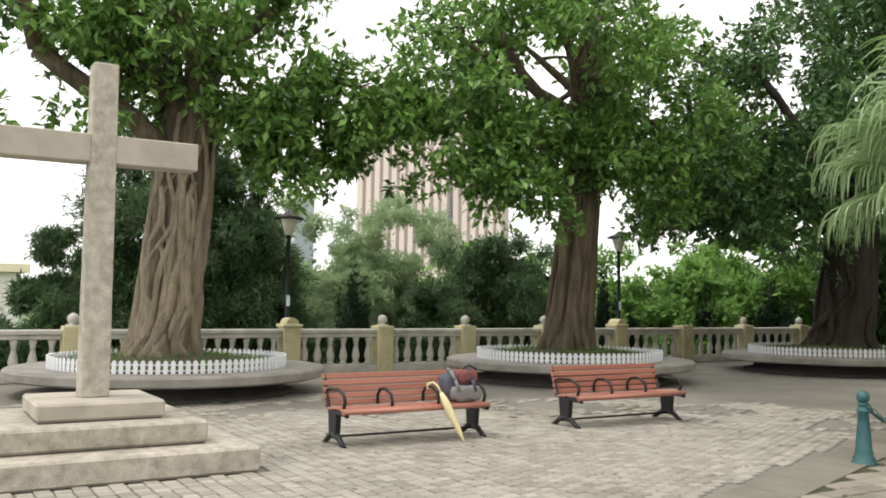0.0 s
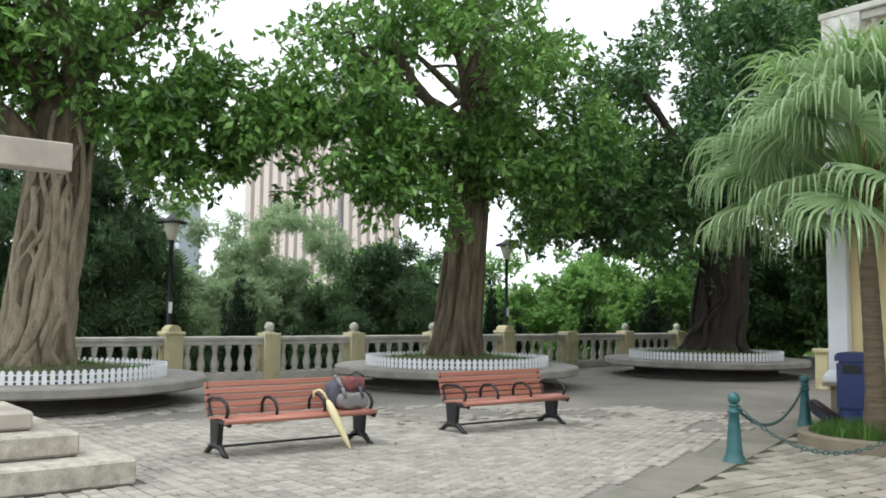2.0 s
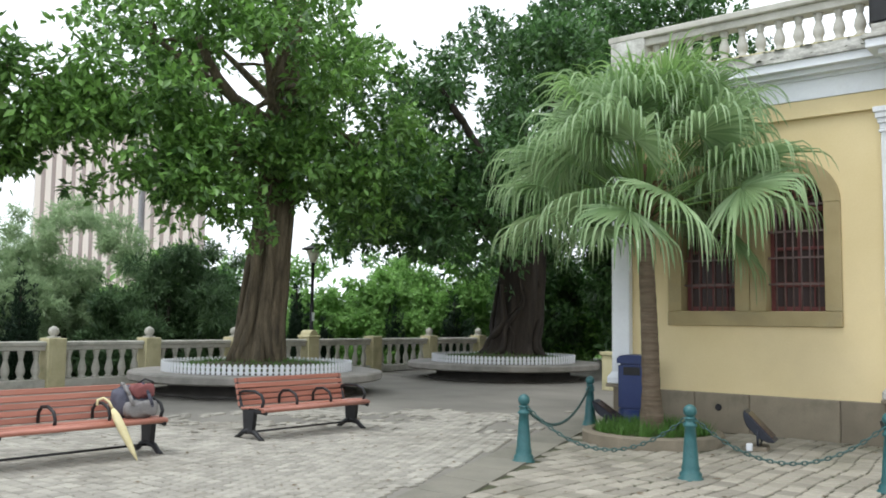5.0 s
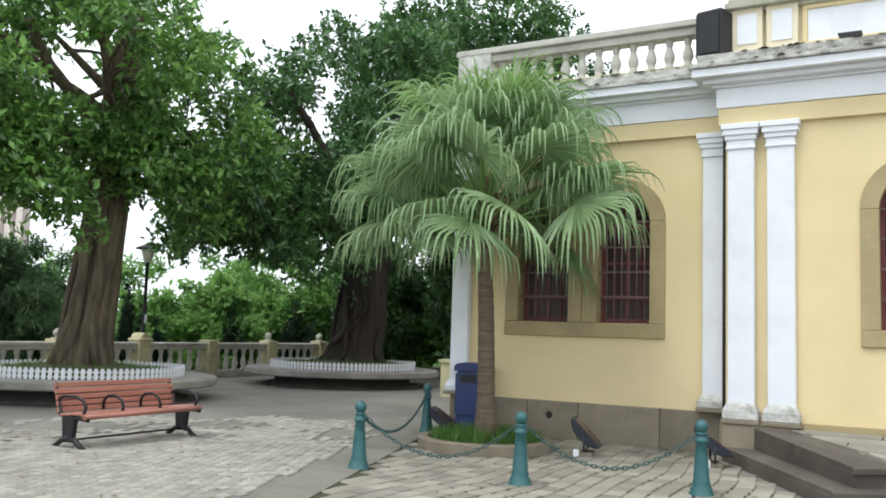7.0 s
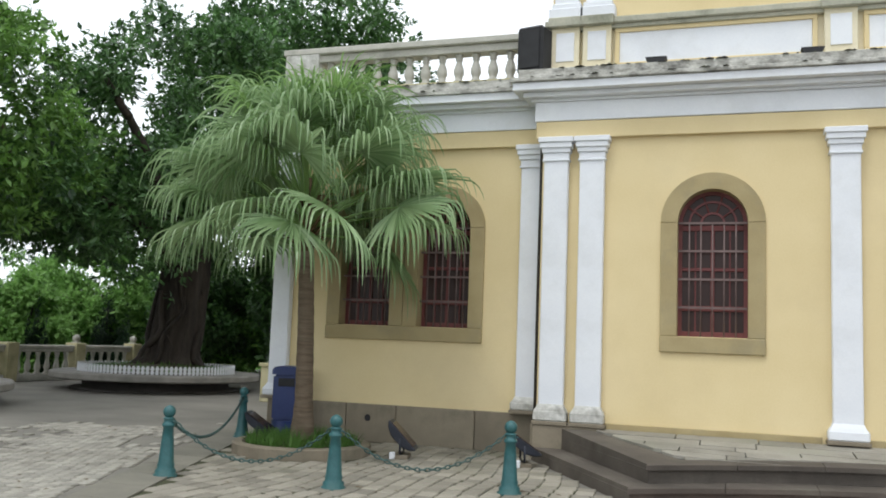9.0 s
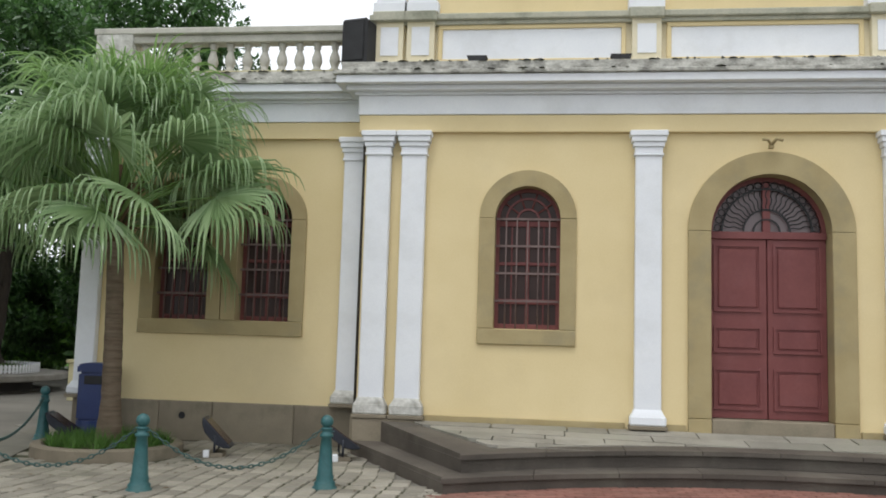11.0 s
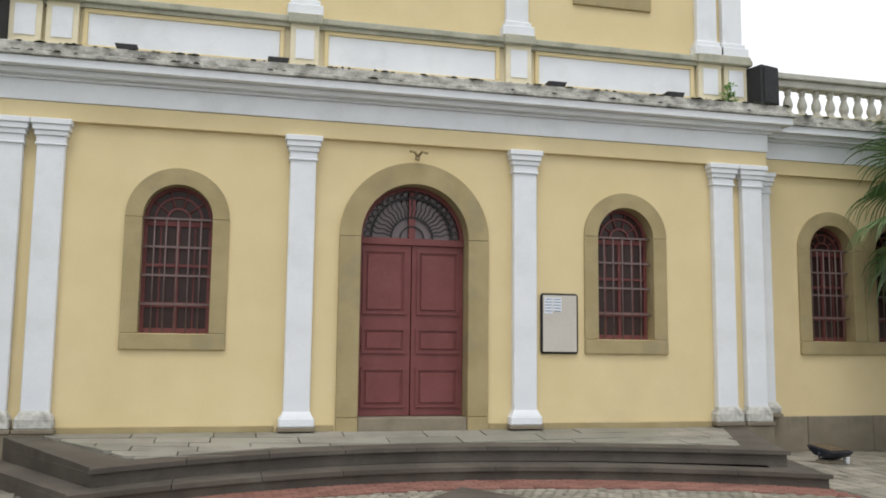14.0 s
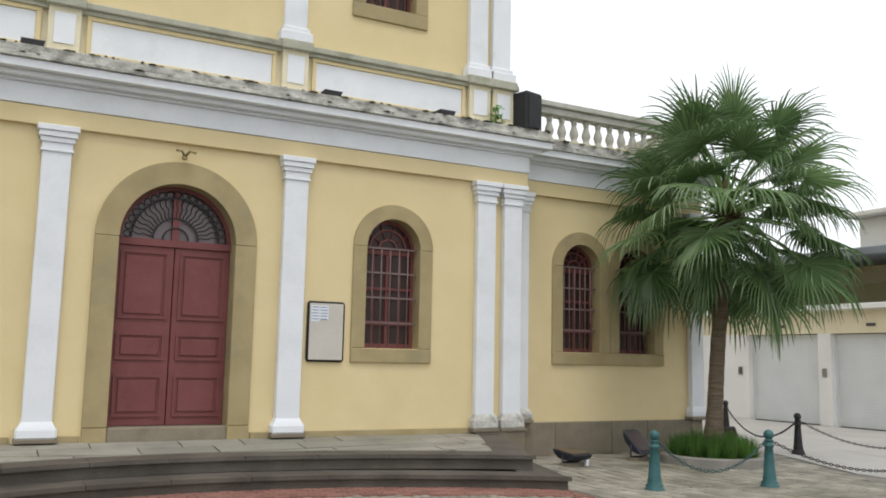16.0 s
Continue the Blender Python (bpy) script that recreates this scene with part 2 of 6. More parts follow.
DEADLEAF = leafy("dry_fronds", (0.09, 0.06, 0.03), (0.17, 0.12, 0.06), 0.2, 0.8)
GRASS = leafy("grass_blades", (0.045, 0.11, 0.02), (0.12, 0.24, 0.05), 0.35)
BRICKPAVE = surf("plaza_brick", (0.25, 0.235, 0.2), (0.37, 0.35, 0.30), 1.2, 0.8, 0.3, 60, stain=(0.17, 0.155, 0.12), stain_scale=0.35, stain_amount=0.65, rand=0.2, island=True)
COBBLE = surf("yellowish_setts", (0.225, 0.205, 0.165), (0.35, 0.322, 0.268), 1.2, 0.8, 0.4, 60, stain=(0.085, 0.09, 0.048), stain_scale=0.4, stain_amount=0.8, rand=0.22, island=True)
BRICKPIECE = surf("plaza_brick_piece", (0.25, 0.235, 0.2), (0.37, 0.35, 0.30), 1.2, 0.8, 0.3, 60, stain=(0.17, 0.155, 0.12), stain_scale=0.35, stain_amount=0.65, rand=0.2)
COBBLEPIECE = surf("yellowish_sett_piece", (0.225, 0.205, 0.165), (0.35, 0.322, 0.268), 1.2, 0.8, 0.4, 60, stain=(0.085, 0.09, 0.048), stain_scale=0.4, stain_amount=0.8, rand=0.22)
REDBRICK = surf("red_paving_brick", (0.20, 0.088, 0.068), (0.27, 0.135, 0.105), 2.0, 0.85, 0.3, 60, stain=(0.19, 0.12, 0.09), stain_scale=0.8, stain_amount=0.5, rand=0.18, island=True)
GROUND = surf("grey_mortar_ground", (0.148, 0.138, 0.118), (0.223, 0.209, 0.18), 0.8, 0.9, 0.35, 25, stain=(0.085, 0.082, 0.07), stain_scale=0.18, stain_amount=0.6)
LAWN = surf("distant_green", (0.06, 0.10, 0.035), (0.11, 0.17, 0.06), 0.05, 0.95, 0.3, 1.5)
STRIP = surf("grey_kerb_slab", (0.155, 0.145, 0.118), (0.225, 0.21, 0.17), 1.5, 0.85, 0.3, 60, stain=(0.09, 0.10, 0.07), stain_scale=0.8, stain_amount=0.5, rand=0.1)

FORECOURT = surf("pale_concrete", (0.36, 0.345, 0.32), (0.46, 0.44, 0.41), 1.2, 0.85, 0.2, 40, stain=(0.27, 0.26, 0.24), stain_scale=0.6, stain_amount=0.5, rand=0.06)
GLASS = bpy.data.materials.new("old_window_glass")
GLASS.use_nodes = True
gb = GLASS.node_tree.nodes["Principled BSDF"]
gb.inputs["Base Color"].default_value = (0.05, 0.03, 0.027, 1)
gb.inputs["Roughness"].default_value, gb.inputs["Specular IOR Level"].default_value = 0.25, 0.22
# door fanlight: paler base colour than the window panes
FANGLASS = bpy.data.materials.new("pale_fanlight_glass")
FANGLASS.use_nodes = True
gb = FANGLASS.node_tree.nodes["Principled BSDF"]
gb.inputs["Base Color"].default_value = (0.21, 0.165, 0.17, 1)
gb.inputs["Roughness"].default_value = 0.25
FROST = bpy.data.materials.new("frosted_lamp_glass")
FROST.use_nodes = True
gb = FROST.node_tree.nodes["Principled BSDF"]
gb.inputs["Base Color"].default_value = (0.72, 0.70, 0.58, 1)
gb.inputs["Roughness"].default_value = 0.4


# ---- mesh helpers ----
def box(bm, x0, x1, y0, y1, z0, z1, bevel=0.0):
    r = bmesh.ops.create_cube(bm, size=1.0)
    vs = r["verts"]
    for v in vs:
        v.co = Vector((x0 + (v.co.x + 0.5) * (x1 - x0), y0 + (v.co.y + 0.5) * (y1 - y0), z0 + (v.co.z + 0.5) * (z1 - z0)))
    if bevel:
        es = list({e for v in vs for e in v.link_edges})
        bmesh.ops.bevel(bm, geom=es, offset=bevel, segments=1, affect='EDGES', profile=0.5)
    return vs


def slab(bm, pts, lo, hi, axis="z"):
    """Extrude a flat outline between lo and hi along an axis (outline in the two other axes)."""
    put = {"z": lambda a, b, c: (a, b, c), "y": lambda a, b, c: (a, c, b), "x": lambda a, b, c: (c, a, b)}[axis]
    v0 = [bm.verts.new(put(a, b, lo)) for a, b in pts]
    v1 = [bm.verts.new(put(a, b, hi)) for a, b in pts]
    n = len(pts)
    for i in range(n):
        bm.faces.new((v0[i], v0[(i + 1) % n], v1[(i + 1) % n], v1[i]))
    bm.faces.new(v0[::-1]), bm.faces.new(v1)
    return v0 + v1


def lathe(bm, prof, segs=16, at=(0, 0, 0)):
    """Turn a list of (radius, height) about z."""
    rings = []
    for r, z in prof:
        rings.append([bm.verts.new((at[0] + r * math.cos(2 * math.pi * k / segs), at[1] + r * math.sin(2 * math.pi * k / segs), at[2] + z)) for k in range(segs)])
    for a, b in zip(rings, rings[1:]):
        for k in range(segs):
            bm.faces.new((a[k], a[(k + 1) % segs], b[(k + 1) % segs], b[k])).smooth = True
    bm.faces.new(rings[0][::-1]), bm.faces.new(rings[-1])


def tube(bm, pts, rads, segs=8, cap=True):
    """A bent, tapering round bar through the points."""
    pts = [Vector(p) for p in pts]
    if not isinstance(rads, (list, tuple)):
        rads = [rads] * len(pts)
    rings, side = [], None
    for i, p in enumerate(pts):
        d = (pts[min(i + 1, len(pts) - 1)] - pts[max(i - 1, 0)]).normalized()
        if side is None:
            side = d.cross(Vector((0, 0, 1)) if abs(d.z) < 0.9 else Vector((1, 0, 0))).normalized()
        side = (side - d * side.dot(d)).normalized()
        up = d.cross(side)
        rings.append([bm.verts.new(p + rads[i] * (math.cos(2 * math.pi * k / segs) * side + math.sin(2 * math.pi * k / segs) * up)) for k in range(segs)])
    for a, b in zip(rings, rings[1:]):
        for k in range(segs):
            bm.faces.new((a[k], a[(k + 1) % segs], b[(k + 1) % segs], b[k])).smooth = True
    if cap:
        bm.faces.new(rings[0][::-1]), bm.faces.new(rings[-1])


def arc(cx, cz, r, a0, a1, n):
    return [(cx + r * math.cos(a0 + (a1 - a0) * k / n), cz + r * math.sin(a0 + (a1 - a0) * k / n)) for k in range(n + 1)]


def arch_outline(xc, hw, zb, zs, n=20):
    """Outline of an upright opening with a round head, from its lower left over the arch to its lower right."""
    return [(xc - hw, zb)] + arc(xc, zs, hw, math.pi, 0, n) + [(xc + hw, zb)]


def ring(bm, outer, inner, y0, y1):
    """A band between two outlines of equal point count, with thickness from y0 to y1."""
    rows = [[bm.verts.new((a, y, b)) for a, b in line] for line, y in ((outer, y0), (inner, y0), (inner, y1), (outer, y1))]
    for i in range(4):
        a, b = rows[i], rows[(i + 1) % 4]
        for k in range(len(outer) - 1):
            bm.faces.new((a[k], b[k], b[k + 1], a[k + 1]))
    for k in (0, -1):
        bm.faces.new([r[k] for r in rows])


def finish(bm, flat=True):
    bmesh.ops.recalc_face_normals(bm, faces=bm.faces)


def part(name, bm, material, parent=None, label=""):
    """Link a bmesh as one mesh object, under its thing or part."""
    finish(bm)
    me = bpy.data.meshes.new(name)
    bm.to_mesh(me)
    bm.free()
    me.materials.append(material)
    ob = new(name, me)
    ob.parent = parent
    if label:
        tagged(ob, label)
    return ob


def raw(name, verts, faces, material, parent=None, smooth=False):
    me = bpy.data.meshes.new(name)
    me.from_pydata(verts, [], faces)
    me.materials.append(material)
    ob = new(name, me)
    ob.parent = parent
    return ob


def shared(name, me, parent, x=0, y=0, z=0, rz=0, scale=(1, 1, 1)):
    """One more object on a mesh that is shared by alike pieces."""
    ob = new(name, me)
    ob.parent = parent
    ob.location, ob.rotation_euler, ob.scale = (x, y, z), (0, 0, rz), scale
    return ob


def mesh_of(name, bm, material):
    finish(bm)
    me = bpy.data.meshes.new(name)
    bm.to_mesh(me)
    bm.free()
    me.materials.append(material)
    return me


def thing(name, label, category, group="", kind="", at=(0, 0, 0), rz=0.0):
    ob = new(name)
    ob.location, ob.rotation_euler = at, (0, 0, rz)
    return tagged(ob, label, category, group, kind)


# ---- ground: hilltop plaza, one sheet that falls away beyond the balustrade and runs to the horizon ----
def fall(x, y):
    edge = max(-22.6 - x, (y - 30), 0.0)
    return -min(edge * 0.45, 14.0)


def steps_between(a, b, n):
    return [a + (b - a) * k / n for k in range(n + 1)]


gx = [-3000, -800, -300, -120, -70] + steps_between(-54, -22.6, 16) + steps_between(-20, 30, 25) + [60, 200, 3000]
gy = [-3000, -400, -80] + steps_between(-40, 30, 35) + steps_between(34, 64, 8) + [120, 400, 1200, 3000]
gv = [(x, y, fall(x, y)) for y in gy for x in gx]
nx = len(gx)
gf = [(j * nx + i, j * nx + i + 1, (j + 1) * nx + i + 1, (j + 1) * nx + i) for j in range(len(gy) - 1) for i in range(nx - 1)]
ground = raw("ground", gv, gf, GROUND)
ground.data.materials.append(LAWN)
for f in ground.data.polygons:
    f.material_index = 1 if f.center.z < -0.3 or abs(f.center.x) > 70 or abs(f.center.y) > 70 else 0
tagged(ground, "grey mortar bed of the hilltop plaza, green slopes beyond", "ground", kind="structure")

# ---- church ----
church = thing("church", "yellow limewashed church with white pilasters and stained cornices", "church")
WING, ATTIC = 0.40, 0.30


def arch_wall(bm, x0, x1, z0, z1, holes, y0, y1):
    """An upright wall from x0 to x1 with round-headed openings through it."""
    x = x0
    for xc, hw, zb, zs in holes:
        box(bm, x, xc - hw, y0, y1, z0, z1)
        if zb > z0:
            box(bm, xc - hw, xc + hw, y0, y1, z0, zb)
        slab(bm, arc(xc, zs, hw, math.pi, 0, 20) + [(xc + hw, z1), (xc - hw, z1)], y0, y1, "y")
        x = xc + hw
    box(bm, x, x1, y0, y1, z0, z1)
    bmesh.ops.remove_doubles(bm, verts=bm.verts, dist=0.0005)


WIN = [(-3.165, 0.45, 1.71, 3.21), (3.165, 0.45, 1.71, 3.21)]
DOOR = (0.0, 0.77, 0.44, 3.07)
bm = bmesh.new()
arch_wall(bm, -5.44, 5.44, 0.0, 4.9, [WIN[0], DOOR, WIN[1]], 0.0, 0.45)
part("wall", bm, YELLOW, church, "yellow limewashed front wall")
for sx in (-1, 1):
    lights = sorted([(sx * 6.965, 0.405, 1.73, 3.21), (sx * 8.205, 0.415, 1.73, 3.21)])
    bm = bmesh.new()
    a, b = sorted((sx * 5.46, sx * 9.68))
    arch_wall(bm, a, b, 0.56, 4.9, lights, WING, WING + 0.45)
    part("wall", bm, YELLOW, church, "yellow limewashed wing wall")
    bm = bmesh.new()
    a, b = sorted((sx * 9.68, sx * 9.25))
    box(bm, a, b, WING + 0.45, 11.0, 0.56, 4.9)
    box(bm, min(sx * 5.44, sx * 5.0), max(sx * 5.44, sx * 5.0), 0.45, 12.0, 0.0, 11.5)
    part("side_wall", bm, YELLOW, church)
    bm = bmesh.new()
    a, b = sorted((sx * 5.44, sx * 9.7))
    box(bm, a, b, 0.9, 11.0, 4.9, 5.2)
    part("wing_roof", bm, MOSSY, church, "flat weathered wing roof")
bm = bmesh.new()
box(bm, -5.0, 5.0, 11.6, 12.0, 0, 11.5)
box(bm, -9.25, 9.25, 10.6, 11.0, 0, 4.9)
box(bm, -5.44, 5.44, ATTIC + 0.06, 12.0, 11.5, 11.8)
part("rear_wall", bm, YELLOW, church)
# added near-black screens: room shade painted as a surface behind the windows
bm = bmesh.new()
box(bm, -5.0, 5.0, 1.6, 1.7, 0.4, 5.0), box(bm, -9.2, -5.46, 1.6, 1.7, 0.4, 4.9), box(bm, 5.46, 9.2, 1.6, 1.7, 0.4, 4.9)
part("inner_screen", bm, DARKROOM, church, "near-black screen standing in for the unlit rooms behind the windows")

# granite plinth stones under the wings
pl = mesh_of("plinth_stone", (lambda b: (box(b, -0.5, 0.5, 0, 0.5, 0, 0.56, 0.012), b)[1])(bmesh.new()), PLINTH)
for sx in (-1, 1):
    x, k = 5.46, 0
    base = new("plinth")
    base.parent = church
    while x < 9.7:
        w = min((0.95, 1.2, 0.8, 1.05)[k % 4], 9.74 - x)
        if w > 0.1:
            shared("plinth_stone", pl, base, sx * (x + w / 2), WING - 0.05, 0, 0, (w - 0.008, 1, 1))
        x, k = x + w, k + 1
    bm = bmesh.new()
    a, b = sorted((sx * 9.74, sx * 9.2))
    box(bm, a, b, WING + 0.46, 11.0, 0, 0.56, 0.01)
    part("plinth_return", bm, PLINTH, church)
    bm = bmesh.new()
    lathe(bm, [(0.045, 0), (0.05, 0.012), (0.032, 0.014), (0.03, 0.004)], 14)
    hole = part("drain_hole", bm, BLACK, church)
    hole.matrix_basis = pose(sx * 8.05, WING - 0.052, 0.36, 90, 0, 0)
    bm = bmesh.new()
    xx = sorted((sx * 4.56, sx * 5.46))
    box(bm, *xx, -0.17, 0.0, 0.0, 0.47, 0.012), box(bm, *sorted((sx * 5.3, sx * 5.5)), -0.1, WING, 0.0, 0.47, 0.012)
    part("pedestal_block", bm, PLINTH, church, "grey granite block under paired pilasters")
for x0, x1 in ((-4.56, -1.86), (-1.36, -1.08), (1.08, 1.36), (1.86, 4.56)):
    bm = bmesh.new()
    box(bm, x0, x1, -0.035, 0.0, 0.3, 0.53, 0.006)
    part("wall_base_band", bm, TANSTONE, church)


def pilaster(xc, w, zb, z0, y, depth=0.12, worn=False):
    """White pilaster: stepped base, plain shaft, capital of stepped mouldings."""
    p = new("pilaster")
    p.parent, p.location = church, (xc, y, 0)
    b = bmesh.new()
    box(b, -w / 2, w / 2, -depth, 0, z0, 4.06, 0.012)
    part("shaft", b, WHITE, p)
    b = bmesh.new()
    e, zm = 0.06, zb + (z0 - zb) * 0.74
    box(b, -w / 2 - e, w / 2 + e, -depth - e, 0, zb + 0.05, zm, 0.02)
    lo = [b.verts.new(q) for q in ((-w / 2 - e + 0.012, -depth - e + 0.012, zm - 0.004), (w / 2 + e - 0.012, -depth - e + 0.012, zm - 0.004), (w / 2 + e - 0.012, 0, zm - 0.004), (-w / 2 - e + 0.012, 0, zm - 0.004))]
    mid = [b.verts.new((q.co.x * (w / 2 + 0.03) / (w / 2 + e), q.co.y if k > 1 else -depth - 0.03, zm + (z0 - zm) * 0.55)) for k, q in enumerate(lo)]
    hi = [b.verts.new((math.copysign(w / 2 + 0.004, q.co.x), q.co.y if k > 1 else -depth - 0.004, z0 + 0.015)) for k, q in enumerate(lo)]
    for r0, r1 in ((lo, mid), (mid, hi)):
        for k in range(4):
            b.faces.new((r0[k], r0[(k + 1) % 4], r1[(k + 1) % 4], r1[k]))
    b.faces.new(hi)
    if worn:
        for v in b.verts:
            g = noise.noise(Vector((v.co.x * 9 + xc * 5, v.co.y * 9, v.co.z * 9)))
            v.co.x, v.co.y = v.co.x * (1 - 0.08 * max(0, g)), v.co.y * (1 - 0.1 * max(0, g)) if v.co.y < -0.01 else v.co.y
    foot = bmesh.new()
    box(foot, -w / 2 - e - 0.012, w / 2 + e + 0.012, -depth - e - 0.012, 0, zb, zb + 0.052, 0.008)
    part("foot_stone", foot, PLINTH, p)
    part("base", b, STAINEDWHITE if worn else WHITE, p, "chipped plaster base with grey stains" if worn else "white plaster base")
    b = bmesh.new()
    for e, a0, a1 in ((0.022, 4.05, 4.085), (0.01, 4.085, 4.17), (0.032, 4.17, 4.235), (0.055, 4.235, 4.31), (0.075, 4.31, 4.385)):
        box(b, -w / 2 - e, w / 2 + e, -depth - e, 0, a0, a1, 0.008)
    part("capital", b, WHITE, p)


for s in (-1, 1):
    pilaster(s * 1.575, 0.345, 0.46, 0.70, 0.0)
    pilaster(s * 4.735, 0.335, 0.47, 0.73, 0.0, worn=True)
    pilaster(s * 5.23, 0.335, 0.47, 0.73, 0.0, worn=True)
    pilaster(s * 5.66, 0.30, 0.56, 0.78, WING, worn=True)
    pilaster(s * 9.57, 0.30, 0.56, 0.78, WING)

# entablature: yellow frieze, white band, projecting cornice, stained blocking course
def course(name, material, z0, z1, out, label=""):
    b = bmesh.new()
    box(b, -5.46 - out, 5.46 + out, -out, 0.5, z0, z1, 0.008)
    part(name, b, material, church, label)
    for sx in (-1, 1):
        b = bmesh.new()
        x0, x1 = 5.464 + out, 9.7 + out
        slab(b, [(sx * x0, WING - out), (sx * x1, WING - out), (sx * x1, 11.0), (sx * 9.2, 11.0), (sx * 9.2, WING + 0.5), (sx * x0, WING + 0.5)], z0, z1)
        part(name, b, material, church, label)


course("frieze", YELLOW, 4.385, 4.625, 0.07, "yellow frieze band")
course("architrave", WHITE, 4.629, 4.90, 0.09, "white plaster band")
course("architrave_fillet", WHITE, 4.90, 4.94, 0.14)
course("cornice_bed", WHITE, 4.94, 5.01, 0.24)
course("cornice", WHITE, 5.01, 5.12, 0.36, "white projecting cornice")
course("cornice_top", WEATHERED, 5.124, 5.18, 0.40, "rain-stained cornice edge")
course("blocking_course", WEATHERED, 5.18, 5.32, 0.30, "blackened blocking course")

mr = random.Random(17)
mv, mf = [], []
for k in range(520):
    x = mr.uniform(-9.6, 9.6)
    y = (WING if abs(x) > 5.8 else 0) - 0.30 + mr.uniform(-0.02, 0.12)
    q, hh = mr.uniform(0.012, 0.05), mr.uniform(0.008, 0.032)
    z, low = 5.318, mr.random() < 0.3
    if low:
        y, z = y - 0.09, 5.178
    i = len(mv)
    mv += [(x + q * 1.6 * math.cos(a) * mr.uniform(0.7, 1.2), y + q * math.sin(a), z) for a in (0, 1.05, 2.1, 3.14, 4.2, 5.2)] + [(x + mr.uniform(-0.3, 0.3) * q, y, z + hh)]
    mf += [(i + j, i + (j + 1) % 6, i + 6) for j in range(6)]
tagged(raw("moss_tufts", mv, mf, MOSS, church), "black moss clumps along the cornice", kind="stuff")

# attic storey
bm = bmesh.new()
box(bm, -5.42, 5.42, ATTIC, 0.75, 5.2, 6.16)
part("attic_wall", bm, CREAMWASH, church)
bm = bmesh.new()
arch_wall(bm, -5.42, 5.42, 6.16, 11.5, [(-3.165, 0.45, 7.1, 8.7), (0, 0.45, 7.1, 8.7), (3.165, 0.45, 7.1, 8.7)], ATTIC + 0.06, 0.75)
part("upper_wall", bm, YELLOW, church, "yellow limewashed upper wall")
for x0, x1 in ((-4.5, -1.86), (-1.3, 1.3), (1.86, 4.5)):
    bm = bmesh.new()
    box(bm, x0 + 0.06, x1 - 0.06, ATTIC - 0.03, ATTIC, 5.52, 5.96, 0.006)
    pn = part("attic_panel", bm, WHITE, church, "white recessed attic panel")
    bm = bmesh.new()
    for a, b, c, d in ((x0, x1, 5.96, 6.02), (x0, x1, 5.46, 5.52), (x0, x0 + 0.06, 5.52, 5.96), (x1 - 0.06, x1, 5.52, 5.96)):
        box(bm, a, b, ATTIC - 0.055, ATTIC, c, d, 0.006)
    part("panel_frame", bm, YELLOW, pn)
for xc in (-5.2, -4.75, -1.58, 1.58, 4.75, 5.2):
    bm = bmesh.new()
    box(bm, xc - 0.2, xc + 0.2, ATTIC - 0.11, ATTIC, 5.3, 6.1, 0.008), box(bm, xc - 0.24, xc + 0.24, ATTIC - 0.15, ATTIC, 5.3, 5.46, 0.01)
    pd = part("attic_pedestal", bm, CREAMWASH, church)
    bm = bmesh.new()
    box(bm, xc - 0.13, xc + 0.13, ATTIC - 0.125, ATTIC - 0.112, 5.56, 5.98, 0.003)
    part("pedestal_panel", bm, WHITE, pd)
    bm = bmesh.new()
    box(bm, xc - 0.175, xc + 0.175, ATTIC - 0.05, ATTIC + 0.06, 6.36, 11.5, 0.01)
    up = part("upper_pilaster", bm, WHITE, church, "white upper pilaster")
    bm = bmesh.new()
    box(bm, xc - 0.25, xc + 0.25, ATTIC - 0.12, ATTIC + 0.06, 6.2, 6.36, 0.012), box(bm, xc - 0.21, xc + 0.21, ATTIC - 0.085, ATTIC + 0.06, 6.36, 6.44, 0.012)
    part("pilaster_base", bm, WHITE, up)
bm = bmesh.new()
box(bm, -5.46, 5.46, ATTIC - 0.09, 0.8, 6.02, 6.08, 0.006), box(bm, -5.5, 5.5, ATTIC - 0.14, 0.8, 6.08, 6.17, 0.012)
for xc in (-5.2, -4.75, -1.58, 1.58, 4.75, 5.2):
    box(bm, xc - 0.24, xc + 0.24, ATTIC - 0.19, ATTIC, 6.06, 6.2, 0.012)
part("attic_ledge", bm, MOSSY, church, "mossy grey attic ledge")


def stone_surround(xc, hw, ow, zb, zs, y, depth=0.22, sill=0.21):
    """Tan granite surround of a round-headed window, in arch, jambs and sill."""
    s = new("window_surround")
    s.parent, s.location = church, (xc, y, 0)
    b = bmesh.new()
    ring(b, arc(0, zs, ow, math.pi, 0, 24), arc(0, zs, hw, math.pi, 0, 24), -0.035, depth)
    part("arch_stone", b, TANSTONE, s)
    for a0, a1 in ((-ow, -hw), (hw, ow)):
        b = bmesh.new()
        box(b, a0, a1, -0.035, depth, zb, zs - 0.006, 0.006)
        part("jamb_stone", b, TANSTONE, s)
    if sill:
        b = bmesh.new()
        box(b, -ow, ow, -0.045, depth, zb - sill, zb - 0.005, 0.008)
        part("sill", b, TANSTONE, s, "tan granite window sill")


